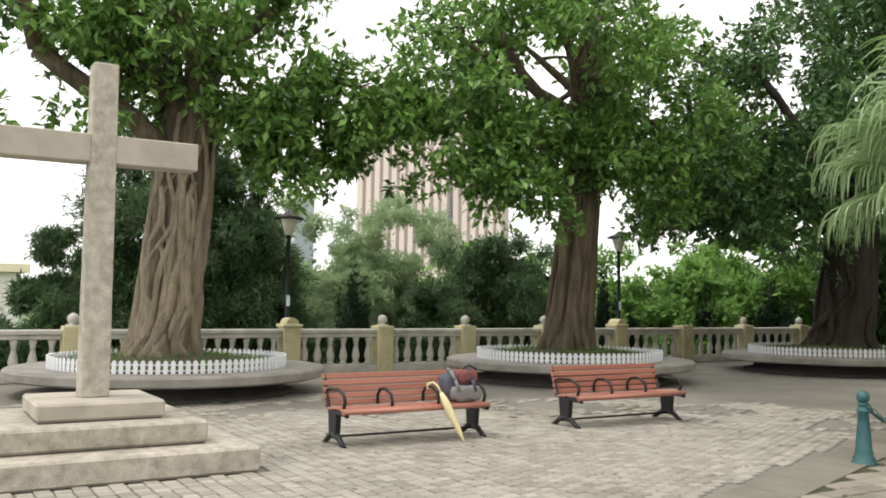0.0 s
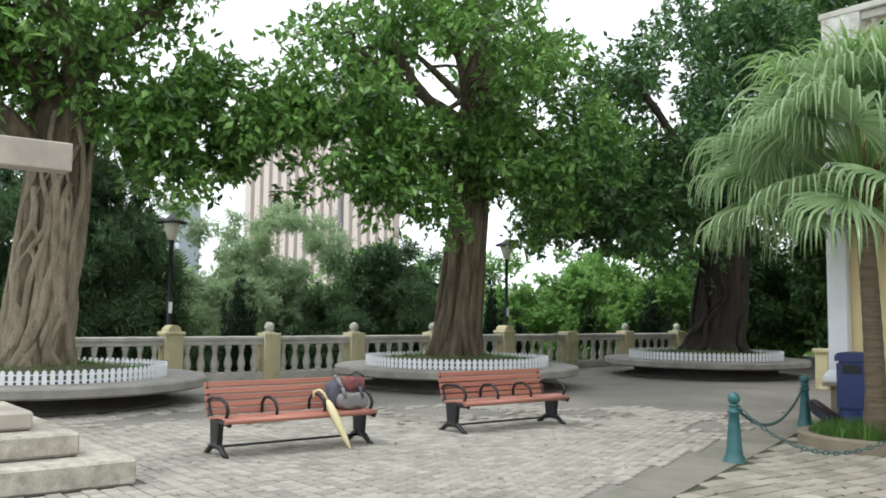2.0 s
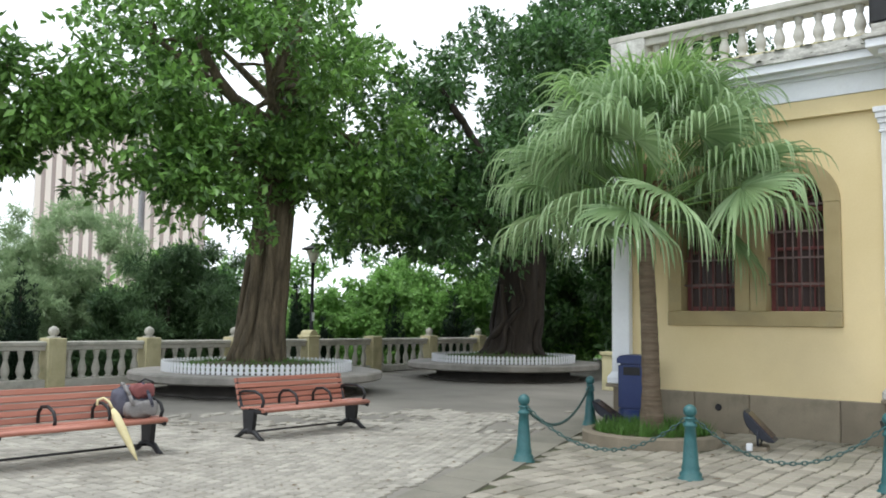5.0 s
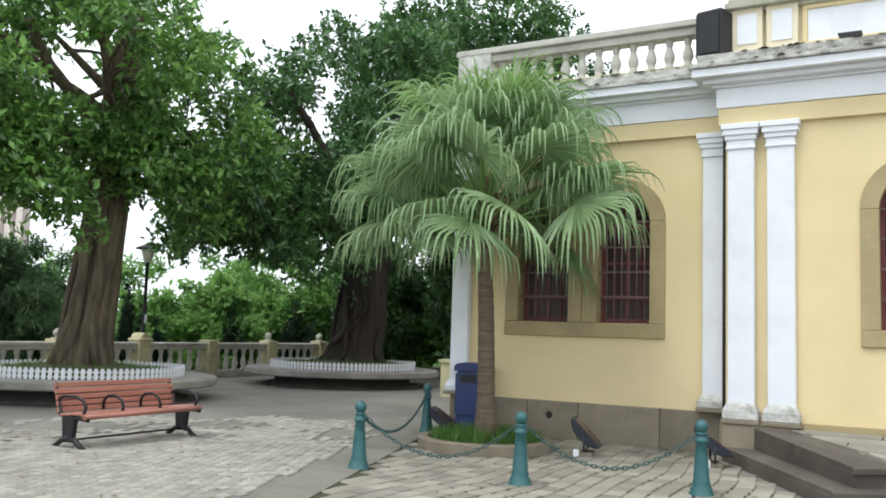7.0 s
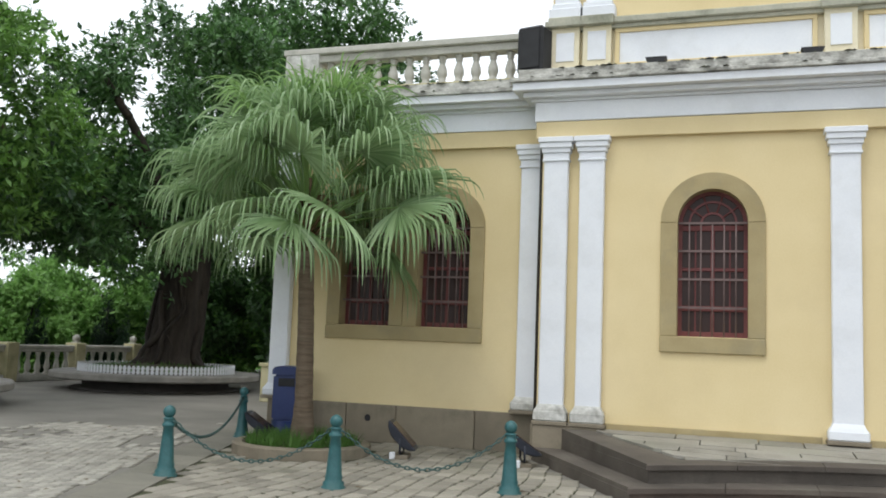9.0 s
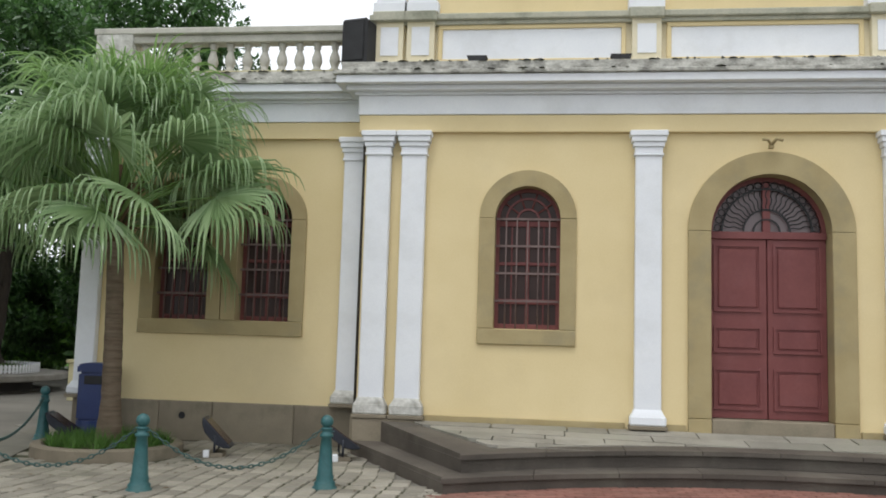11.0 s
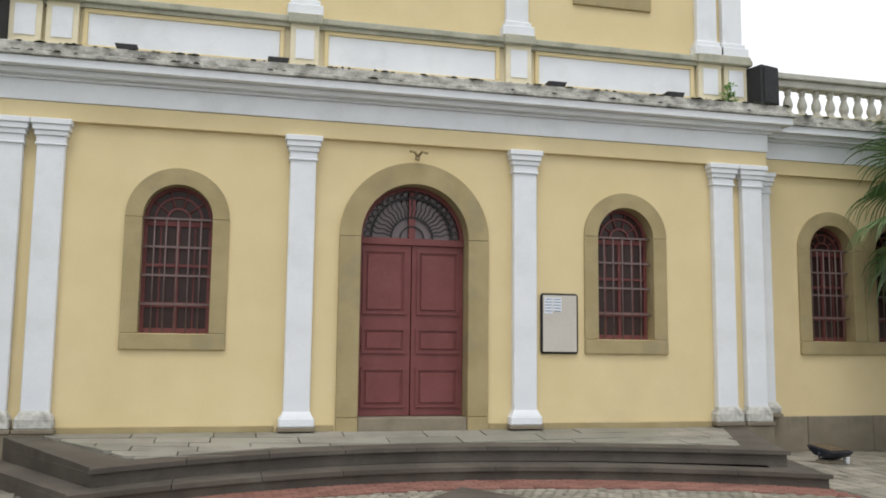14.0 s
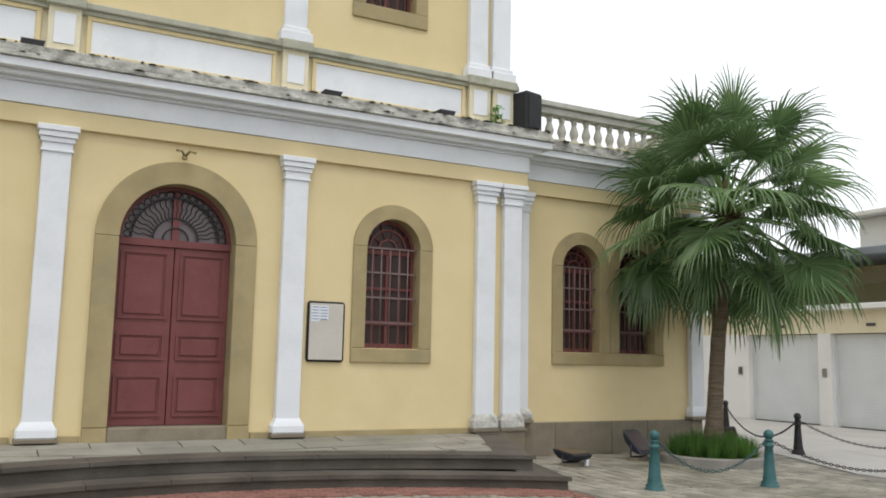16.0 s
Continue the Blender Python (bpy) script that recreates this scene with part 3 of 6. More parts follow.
def window(xc, hw, zb, zs, y, spokes=5, bars=5):
    """Maroon casement with fanlight, glass behind, and an iron grille in front."""
    w = new("window")
    w.parent, w.location = church, (xc, y + 0.20, 0)
    b = bmesh.new()
    slab(b, arch_outline(0, hw - 0.01, zb + 0.01, zs), 0.03, 0.045, "y")
    part("pane", b, GLASS, w)
    b = bmesh.new()
    ring(b, arch_outline(0, hw, zb, zs), arch_outline(0, hw - 0.05, zb, zs), 0.0, 0.06)
    for z0, z1 in ((zb, zb + 0.07), (zb + 0.34, zb + 0.41), (zs - 0.09, zs - 0.02), (zb + (zs - zb) * 0.58, zb + (zs - zb) * 0.58 + 0.045)):
        box(b, -hw + 0.05, hw - 0.05, 0.0, 0.06, z0, z1, 0.006)
    box(b, -0.025, 0.025, 0.005, 0.055, zb + 0.05, zs - 0.02, 0.004)
    for xx in (-hw * 0.52, hw * 0.52 - 0.02):
        box(b, xx, xx + 0.02, 0.01, 0.05, zb + 0.05, zs - 0.02, 0.003)
    part("window_frame", b, DOORRED, w, "maroon painted casement frame")
    for r in (hw * 0.34, hw * 0.68):
        b = bmesh.new()
        ring(b, arc(0, zs, r + 0.014, math.pi, 0, 18), arc(0, zs, r - 0.014, math.pi, 0, 18), 0.0, 0.03)
        part("fanlight_hoop", b, DOORRED, w)
    for k in range(1, spokes):
        b = bmesh.new()
        a = math.pi * k / spokes
        tube(b, [(hw * 0.34 * math.cos(a), 0.015, zs + hw * 0.34 * math.sin(a)), (hw * 0.97 * math.cos(a), 0.015, zs + hw * 0.97 * math.sin(a))], 0.013, 6)
        part("fanlight_bar", b, DOORRED, w)
    for k in range(bars):
        xx = -hw + 2 * hw * (k + 1) / (bars + 1)
        b = bmesh.new()
        tube(b, [(xx, -0.10, zb), (xx, -0.10, zs)], 0.011, 6)
        part("grille_bar", b, BARRED, w)
    for k in range(4):
        z = zb + 0.38 + (zs - zb - 0.38) * k / 3
        b = bmesh.new()
        box(b, -hw, hw, -0.112, -0.088, z - 0.014, z + 0.014)
        part("grille_rail", b, BARRED, w)
    return w


for xc, hw, zb, zs in WIN:
    stone_surround(xc, hw - 0.01, 0.655, zb, zs, 0.0)
    window(xc, hw - 0.01, zb, zs, 0.0)
for xc in (-3.165, 0, 3.165):
    stone_surround(xc, 0.44, 0.655, 7.1, 8.7, ATTIC + 0.06, sill=0.24)
    window(xc, 0.44, 7.1, 8.7, ATTIC + 0.06)
for sx in (-1, 1):
    for xc, hw in ((sx * 6.965, 0.395), (sx * 8.205, 0.405)):
        stone_surround(xc, hw, 0.615, 1.73, 3.21, WING, sill=0)
        window(xc, hw, 1.73, 3.21, WING, bars=6)
    b = bmesh.new()
    box(b, *sorted((sx * 6.35, sx * 8.82)), WING - 0.05, WING + 0.24, 1.52, 1.725, 0.008)
    part("window_sill", b, TANSTONE, church, "long tan granite sill")

# portal
portal = new("door_surround")
portal.parent = church
bm = bmesh.new()
ring(bm, arc(0, 3.07, 1.055, math.pi, 0, 30), arc(0, 3.07, 0.76, math.pi, 0, 30), -0.05, 0.30)
part("arch_stone", bm, TANSTONE, portal)
for a0, a1 in ((-1.055, -0.76), (0.76, 1.055)):
    for z0, z1 in ((0.42, 0.62), (0.626, 3.064)):
        bm = bmesh.new()
        box(bm, a0, a1, -0.05, 0.30, z0, z1, 0.008)
        part("jamb_stone", bm, TANSTONE, portal)
bm = bmesh.new()
box(bm, -0.755, 0.755, -0.04, 0.42, 0.40, 0.62, 0.012)
part("threshold", bm, PLINTH, portal, "worn granite door threshold")
door = new("door")
door.parent, door.location = church, (0, 0.22, 0)
for sx in (-1, 1):
    bm = bmesh.new()
    box(bm, *sorted((sx * 0.006, sx * 0.755)), 0.0, 0.06, 0.625, 2.99, 0.006)
    for z0, z1 in ((0.74, 1.28), (1.48, 1.83), (2.02, 2.92)):
        x0, x1 = sorted((sx * 0.075, sx * 0.69))
        ring(bm, [(x0, z0), (x0, z1), (x1, z1), (x1, z0), (x0, z0)], [(x0 + 0.03, z0 + 0.03), (x0 + 0.03, z1 - 0.03), (x1 - 0.03, z1 - 0.03), (x1 - 0.03, z0 + 0.03), (x0 + 0.03, z0 + 0.03)], -0.022, 0.0)
        box(bm, x0 + 0.06, x1 - 0.06, -0.016, 0.0, z0 + 0.06, z1 - 0.06, 0.012)
    part("door_leaf", bm, DOORRED, door, "maroon panelled door leaf, closed")
bm = bmesh.new()
box(bm, -0.76, 0.76, -0.03, 0.07, 2.99, 3.09, 0.008)
part("transom", bm, DOORRED, door)
bm = bmesh.new()
slab(bm, arc(0, 3.09, 0.74, math.pi, 0, 26), 0.06, 0.075, "y")
part("fanlight_pane", bm, FANGLASS, door)
bm = bmesh.new()
ring(bm, arc(0, 3.07, 0.765, math.pi, 0, 26), arc(0, 3.07, 0.70, math.pi, 0, 26), 0.0, 0.07)
box(bm, -0.05, 0.05, 0.0, 0.06, 3.09, 3.78, 0.004)
part("fanlight_frame", bm, DOORRED, door)
for r in (0.17, 0.30, 0.58):
    bm = bmesh.new()
    ring(bm, arc(0, 3.09, r + 0.011, math.pi, 0, 24), arc(0, 3.09, r - 0.011, math.pi, 0, 24), -0.01, 0.015)
    part("iron_hoop", bm, IRON, door)
for k in range(1, 22):
    bm = bmesh.new()
    a = math.pi * k / 22
    tube(bm, [((0.30 + 0.28 * q / 6) * math.cos(a + 0.03 * math.sin(q * 1.8)), 0.0, 3.09 + (0.30 + 0.28 * q / 6) * math.sin(a + 0.03 * math.sin(q * 1.8))) for q in range(7)], 0.008, 5)
    part("iron_ray", bm, IRON, door)
for k in range(19):
    bm = bmesh.new()
    a = math.pi * (k + 0.5) / 19
    tube(bm, [(0.635 * math.cos(a) + 0.045 * math.cos(q), -0.005, 3.09 + 0.635 * math.sin(a) + 0.045 * math.sin(q)) for q in [math.pi * 2 * i / 8 for i in range(9)]], 0.008, 5)
    part("iron_ringlet", bm, IRON, door)
bm = bmesh.new()
box(bm, -0.03, 0.03, -0.12, -0.05, 4.16, 4.22, 0.005)
tube(bm, [(0, -0.1, 4.2), (0.05, -0.16, 4.27), (0.12, -0.2, 4.24)], 0.022, 8), tube(bm, [(0, -0.1, 4.2), (-0.06, -0.16, 4.26), (-0.13, -0.2, 4.25)], 0.018, 8)
tagged(part("door_lamp", bm, TANSTONE), "small twin-headed lamp bracket above the portal", "lamp")

bm = bmesh.new()
tube(bm, [(-5.49, 0.2, 0.1), (-5.49, 0.2, 2.4), (-5.485, 0.2, 4.35)], 0.035, 8)
part("downpipe", bm, BARKDARK, church, "rusty narrow downpipe in the corner")
# roof balustrades over the wings
BALPROF = [(0.075, 0), (0.075, 0.04), (0.05, 0.06), (0.06, 0.10), (0.082, 0.16), (0.075, 0.22), (0.048, 0.30), (0.04, 0.34), (0.06, 0.36), (0.045, 0.38), (0.07, 0.41), (0.07, 0.44)]
bm = bmesh.new()
lathe(bm, BALPROF, 12)
balu = mesh_of("baluster", bm, BALUST)
for sx in (-1, 1):
    rb = new("roof_balustrade")
    rb.parent = church
    bm = bmesh.new()
    box(bm, *sorted((sx * 5.55, sx * 9.7)), WING - 0.06, WING + 0.22, 5.3, 5.42, 0.01)
    part("bottom_rail", bm, PIERYEL, rb)
    bm = bmesh.new()
    box(bm, *sorted((sx * 5.55, sx * 9.78)), WING - 0.1, WING + 0.26, 5.98, 6.08, 0.015), box(bm, *sorted((sx * 5.55, sx * 9.7)), WING - 0.04, WING + 0.2, 5.86, 5.98, 0.01)
    part("top_rail", bm, BALUST, rb, "mossy moulded parapet rail")
    for a, w in ((9.45, 0.29),):
        bm = bmesh.new()
        box(bm, *sorted((sx * (a - w), sx * (a + w))), WING - 0.09, WING + 0.25, 5.3, 6.02, 0.012)
        part("pier", bm, STAINEDWHITE, rb)
    for k in range(13):
        shared("baluster", balu, rb, sx * (5.80 + 0.268 * k), WING + 0.08, 5.42)
    bm = bmesh.new()
    box(bm, *sorted((sx * 9.4, sx * 9.7)), WING + 0.3, 11.0, 5.3, 6.08, 0.012)
    part("side_parapet", bm, BALUST, rb)

for sx in (-1, 1):
    sp = thing("loudspeaker", "black box loudspeaker standing on the cornice", "loudspeaker", "cornice loudspeakers", at=(sx * 5.62, 0.12, 5.32), rz=sx * 0.25)
    bm = bmesh.new()
    box(bm, -0.2, 0.2, -0.18, 0.18, 0.04, 0.72, 0.03)
    part("cabinet", bm, BLACK, sp)
    bm = bmesh.new()
    box(bm, -0.16, 0.16, -0.195, -0.181, 0.1, 0.66, 0.01)
    part("grille", bm, BLACK, sp)
    bm = bmesh.new()
    box(bm, -0.14, 0.14, -0.12, 0.12, 0.0, 0.04)
    part("foot", bm, BLACK, sp)
fl0 = thing("floodlight", "small dark floodlight lying on the cornice", "floodlight", "cornice floodlights", at=(-3.9, -0.1, 5.32))
bm = bmesh.new()
slab(bm, [(-0.1, 0.02), (0.1, 0.02), (0.14, 0.11), (-0.14, 0.11)], -0.09, 0.09, "y")
part("housing", bm, BLACK, fl0)
bm = bmesh.new()
box(bm, -0.07, 0.07, -0.05, 0.05, 0, 0.02)
part("bracket", bm, IRON, fl0)
for x in (-1.95, 2.05, 3.95):
    copy_thing(fl0, pose(x, -0.1, 5.32))

# notice board
nb = thing("notice_board", "framed glass notice board with a few posted sheets", "notice board", at=(2.115, 0, 1.925))
bm = bmesh.new()
box(bm, -0.285, 0.285, -0.05, 0, -0.43, 0.43, 0.03)
part("case", bm, BLACK, nb, "dark brown metal case")
bm = bmesh.new()
box(bm, -0.255, 0.255, -0.056, -0.051, -0.4, 0.4, 0.002)
part("backing", bm, PAPER, nb, "beige backing board")
for k in range(2):
    bm = bmesh.new()
    box(bm, -0.235 + 0.135 * k, -0.11 + 0.135 * k, -0.06, -0.057, 0.17 - 0.03 * (1 - k), 0.37)
    sheet = part("posted_sheet", bm, PAPERWHITE, nb)
    for q in range(5):
        bm = bmesh.new()
        box(bm, -0.225 + 0.135 * k, -0.125 + 0.135 * k, -0.0625, -0.0605, 0.35 - 0.042 * q - 0.012, 0.35 - 0.042 * q)
        part("print_bar", bm, INK, sheet)

# ---- church steps: two dark granite steps with a curved front, flagged landing ----
def front(x, y0, kl, kr):
    return y0 - (kl if x < 0 else kr) * x * x


def rise(x, y):
    """The landing climbs gently from the inner edge of the top step to the wall."""
    return 0.085 * max(0.0, 1 - y / front(x, -0.80, 0.101, 0.060))


def step_outline(xl, xr, y0, kl, kr, bl, br, back=0.0, n=26):
    xs = steps_between(xl, xr, n)
    return [(bl, back)] + [(x, front(x, y0, kl, kr)) for x in xs] + [(br, back)]


steps = thing("church_steps", "two dark granite steps with a curved front before the church door", "steps", kind="structure")
for name, z0, z1, args in (("step", 0.0, 0.175, (-3.86, 4.22, -1.68, 0.090, 0.073, -5.45, 5.12, -0.18)), ("step", 0.175, 0.36, (-3.72, 4.18, -1.22, 0.101, 0.060, -5.05, 4.98, -0.18))):
    b = bmesh.new()
    o = step_outline(*args)
    slab(b, o, z0, z1 - 0.05)
    part("riser", b, STEPSTONE, steps)
    xs = steps_between(args[0] - 0.02, args[1] + 0.02, 9)
    for k in range(9):
        b = bmesh.new()
        sub = steps_between(xs[k] + 0.004, xs[k + 1] - 0.004, 4)
        slab(b, [(x, front(x, args[2] - 0.05, args[3], args[4])) for x in sub] + [(x, front(x, args[2] + 0.42, args[3], args[4])) for x in reversed(sub)], z1 - 0.05, z1)
        part("tread_stone", b, STEPSTONE, steps)
    for xa, xb in ((args[0], args[5]), (args[1], args[6])):
        ya = front(xa, args[2], args[3], args[4])
        b = bmesh.new()
        e = 0.4 if xa < 0 else -0.4
        slab(b, [(xa, ya + 0.03), (xb, args[7]), (xb + e, args[7]), (xa + e, ya + 0.43)], z1 - 0.05, z1 - 0.003)
        for v in b.verts:
            v.co.z += rise(v.co.x, v.co.y) if z1 > 0.3 and v.co.z > z1 - 0.02 else 0
        part("end_stone", b, STEPSTONE, steps)
rnd = random.Random(5)


def clip(pts, nx, ny, d):
    """Keep the part of a polygon where nx * x + ny * y >= d."""
    out = []
    for (ax, ay), (bx, by) in zip(pts, pts[1:] + pts[:1]):
        da, db = nx * ax + ny * ay - d, nx * bx + ny * by - d
        if da >= 0:
            out.append((ax, ay))
        if da * db < 0:
            k = da / (da - db)
            out.append((ax + (bx - ax) * k, ay + (by - ay) * k))
    return out


LEFT_EDGE, RIGHT_EDGE = (-4.62, -0.2, -3.32, -2.05), (4.58, -0.2, 3.9, -1.72)
ya = -0.045
while ya > -2.3:
    yb = ya - rnd.uniform(0.28, 0.46)
    x = -4.9 + rnd.uniform(0, 0.4)
    while x < 4.8:
        w = rnd.uniform(0.5, 1.15)
        foot = [(q, min(ya - 0.012, max(yb + 0.008, front(q, -0.80, 0.101, 0.060)))) for q in steps_between(x + 0.009, x + w - 0.009, 4)]
        pts = foot + [(x + w - 0.009, ya - 0.008), (x + 0.009, ya - 0.008)]
        for (x0, y0, x1, y1), sg in ((LEFT_EDGE, 1), (RIGHT_EDGE, -1)):
            nx, ny = sg * (y0 - y1), sg * (x1 - x0)
            pts = clip(pts, nx, ny, nx * x0 + ny * y0) if pts else pts
        area = abs(sum(p[0] * q[1] - q[0] * p[1] for p, q in zip(pts, pts[1:] + pts[:1]))) / 2
        if len(pts) > 2 and area > 0.012:
            b = bmesh.new()
            slab(b, pts, 0.30, 0.369 + rnd.uniform(-0.005, 0.005))
            for v in b.verts:
                v.co.z += rise(v.co.x, v.co.y)
            part("flagstone", b, FLAG, steps)
        x += w
    ya = yb
b = bmesh.new()
slab(b, step_outline(-3.5, 4.0, -1.0, 0.101, 0.060, -4.75, 4.8, -0.0), 0.2, 0.335)
for v in b.verts:
    v.co.z += rise(v.co.x, v.co.y) if v.co.z > 0.3 else 0
part("landing_bed", b, DARKBASE, steps, "dark dirt in the joints of the landing")


weed = thing("weed", "small green weed growing from the cornice corner", "weed", at=(4.98, 0.1, 5.31))
b = bmesh.new()
tube(b, [(0, 0, 0), (0.02, -0.02, 0.12), (0.0, -0.03, 0.3)], [0.008, 0.006, 0.003], 5)
part("stem", b, GRASS, weed)
WEEDS = [(0.02, -0.03, 0.12, 0.07), (0.03, -0.04, 0.26, 0.06), (0.0, -0.02, 0.38, 0.05), (0.1, -0.05, 0.1, 0.06)]

# ---- plaza balustrade ----
PX = -21.5
PIERS = [(-14.1, 1), (-11.8, 0), (-9.4, 1), (-7.2, 1), (-4.95, 0), (-2.65, 1), (-0.35, 1), (2.1, 1), (4.64, 0), (7.19, 2), (9.8, 1), (12.43, 1), (15.0, 1)]
plaza = thing("plaza_balustrade", "weathered balustrade with yellow piers and turned balusters round the plaza", "balustrade")
bm = bmesh.new()
lathe(bm, [(0.085, 0), (0.085, 0.04), (0.055, 0.06), (0.07, 0.10), (0.092, 0.17), (0.085, 0.24), (0.055, 0.36), (0.042, 0.44), (0.062, 0.46), (0.048, 0.48), (0.075, 0.56), (0.075, 0.61)], 12)
plaza_bal = mesh_of("baluster", bm, BALUST)
for (ya, ka), (yb, kb) in zip(PIERS, PIERS[1:]):
    bm = bmesh.new()
    box(bm, PX - 0.14, PX + 0.14, ya + 0.2, yb - 0.2, 0.0, 0.2, 0.015)
    part("bottom_rail", bm, BALUST, plaza)
    bm = bmesh.new()
    box(bm, PX - 0.15, PX + 0.15, ya + 0.2, yb - 0.2, 0.90, 1.0, 0.02), box(bm, PX - 0.1, PX + 0.1, ya + 0.2, yb - 0.2, 0.81, 0.90, 0.01)
    part("top_rail", bm, BALUST, plaza, "weathered moulded handrail")
    n = 6
    for k in range(n):
        shared("baluster", plaza_bal, plaza, PX, ya + 0.2 + (yb - ya - 0.4) * (k + 0.5) / n, 0.2)
for y, kind in PIERS:
    bm = bmesh.new()
    box(bm, PX - 0.21, PX + 0.21, y - 0.2, y + 0.2, 0, 1.07, 0.015)
    box(bm, PX + 0.205, PX + 0.225, y - 0.13, y + 0.13, 0.3, 0.85, 0.005)
    if kind == 0:
        box(bm, PX - 0.24, PX + 0.24, y - 0.23, y + 0.23, 1.03, 1.11, 0.02)
        slab(bm, arc(y, 1.10, 0.15, math.pi, 0, 8), PX - 0.2, PX + 0.2, "x")
    pr = part("pier", bm, PIERYEL, plaza, "yellow stucco pier")
    if kind == 1:
        bm = bmesh.new()
        lathe(bm, [(0.14, 1.07), (0.14, 1.10), (0.06, 1.11), (0.10, 1.15), (0.115, 1.21), (0.10, 1.27), (0.05, 1.31), (0.01, 1.325)], 14, (PX, y, 0))
        part("ball_finial", bm, BALUST, pr)
bm = bmesh.new()
box(bm, -13.2, -12.9, 6.2, 6.5, 0, 0.8, 0.012), box(bm, -13.24, -12.86, 6.16, 6.54, 0.8, 0.88, 0.012)
tagged(part("gate_post", bm, PIERYEL), "short yellow stucco post by the church corner", "post")


# ---- trees ----
def leaf_cloud(name, clumps, count, size, material, parent, seed, flat=0.75, sprig=7, width=0.24, lift=-0.15):
    """Many small folded leaves in sprigs of a few, gathered in uneven clumps. clumps: rows of x, y, z, radius."""
    r = np.random.RandomState(seed)
    c = np.array(clumps)
    wgt = c[:, 3] ** 2
    tips = count // sprig
    pick = r.choice(len(c), tips, p=wgt / wgt.sum())
    d = r.normal(size=(tips, 3))
    d /= np.linalg.norm(d, axis=1)[:, None]
    rad = r.uniform(0.12, 1.0, tips) ** 0.4 * (1 + 0.28 * r.normal(size=tips))
    tip = c[pick, :3] + d * (rad * c[pick, 3])[:, None] * np.array([1, 1, flat])
    d, tip = np.repeat(d, sprig, axis=0), np.repeat(tip, sprig, axis=0)
    count = tips * sprig
    p = tip + r.normal(size=(count, 3)) * size * 0.28
    ax = d * 0.7 + r.normal(size=(count, 3)) * 0.8 + np.array([0, 0, lift])
    ax /= np.linalg.norm(ax, axis=1)[:, None]
    up = d * 0.5 + r.normal(size=(count, 3)) * 0.4 + np.array([0, 0, 1.0])
    sd = np.cross(ax, up)
    sd /= np.linalg.norm(sd, axis=1)[:, None] + 1e-6
    nm = np.cross(sd, ax)
    s = size * r.uniform(0.6, 1.35, count)[:, None]
    v = np.empty((count, 4, 3))
    v[:, 0], v[:, 2] = p, p + ax * s
    v[:, 1] = p + ax * s * 0.45 + sd * s * width + nm * s * 0.08
    v[:, 3] = p + ax * s * 0.45 - sd * s * width + nm * s * 0.08
    return raw(name, v.reshape(-1, 3).tolist(), np.arange(count * 4).reshape(-1, 4).tolist(), material, parent)


leaf_cloud("leaves", WEEDS, 240, 0.06, LEAFBRIGHT, weed, 91)


def limb_path(a, b, bend, r, n=6):
    a, b = Vector(a), Vector(b)
    off = [Vector((r.uniform(-1, 1), r.uniform(-1, 1), r.uniform(-0.3, 0.8))) * bend for _ in range(2)]
    return [a.lerp(b, k / n) + off[0] * math.sin(math.pi * k / n) + off[1] * math.sin(2 * math.pi * k / n) * 0.5 for k in range(n + 1)]


def trunk_mesh(base, height, r0, r1, lean, seed, flutes=8, rough=0.15, flare=0.4):
    """Fluted, root-flared trunk."""
    r = random.Random(seed)
    ph = [r.uniform(0, 6.3) for _ in range(4)]
    b = bmesh.new()
    segs, rings = 40, []
    for k in range(22):
        h = k / 21
        rad = r1 + (r0 - r1) * (1 - h) + flare * r0 * (max(0, 0.14 - h) / 0.14) ** 1.6
        cx, cy = lean[0] * h + 0.06 * math.sin(4 * h + ph[0]), lean[1] * h + 0.06 * math.sin(3 * h + ph[1])
        row = []
        for q in range(segs):
            a = 2 * math.pi * q / segs
            f = 1 + rough * math.sin(flutes * a + ph[2] + 1.6 * h) * (1.1 - 0.6 * h) + 0.5 * rough * math.sin((flutes * 2 + 1) * a + ph[3] - 2.5 * h)
            f += 0.07 * noise.noise(Vector((math.cos(a) * 2.5, math.sin(a) * 2.5, h * height * 0.9 + seed)))
            row.append(b.verts.new((base[0] + cx + rad * f * math.cos(a), base[1] + cy + rad * f * math.sin(a), base[2] + h * height)))
        rings.append(row)
    for a, c in zip(rings, rings[1:]):
        for q in range(segs):
            b.faces.new((a[q], a[(q + 1) % segs], c[(q + 1) % segs], c[q])).smooth = True
    b.faces.new(rings[-1])
    return b


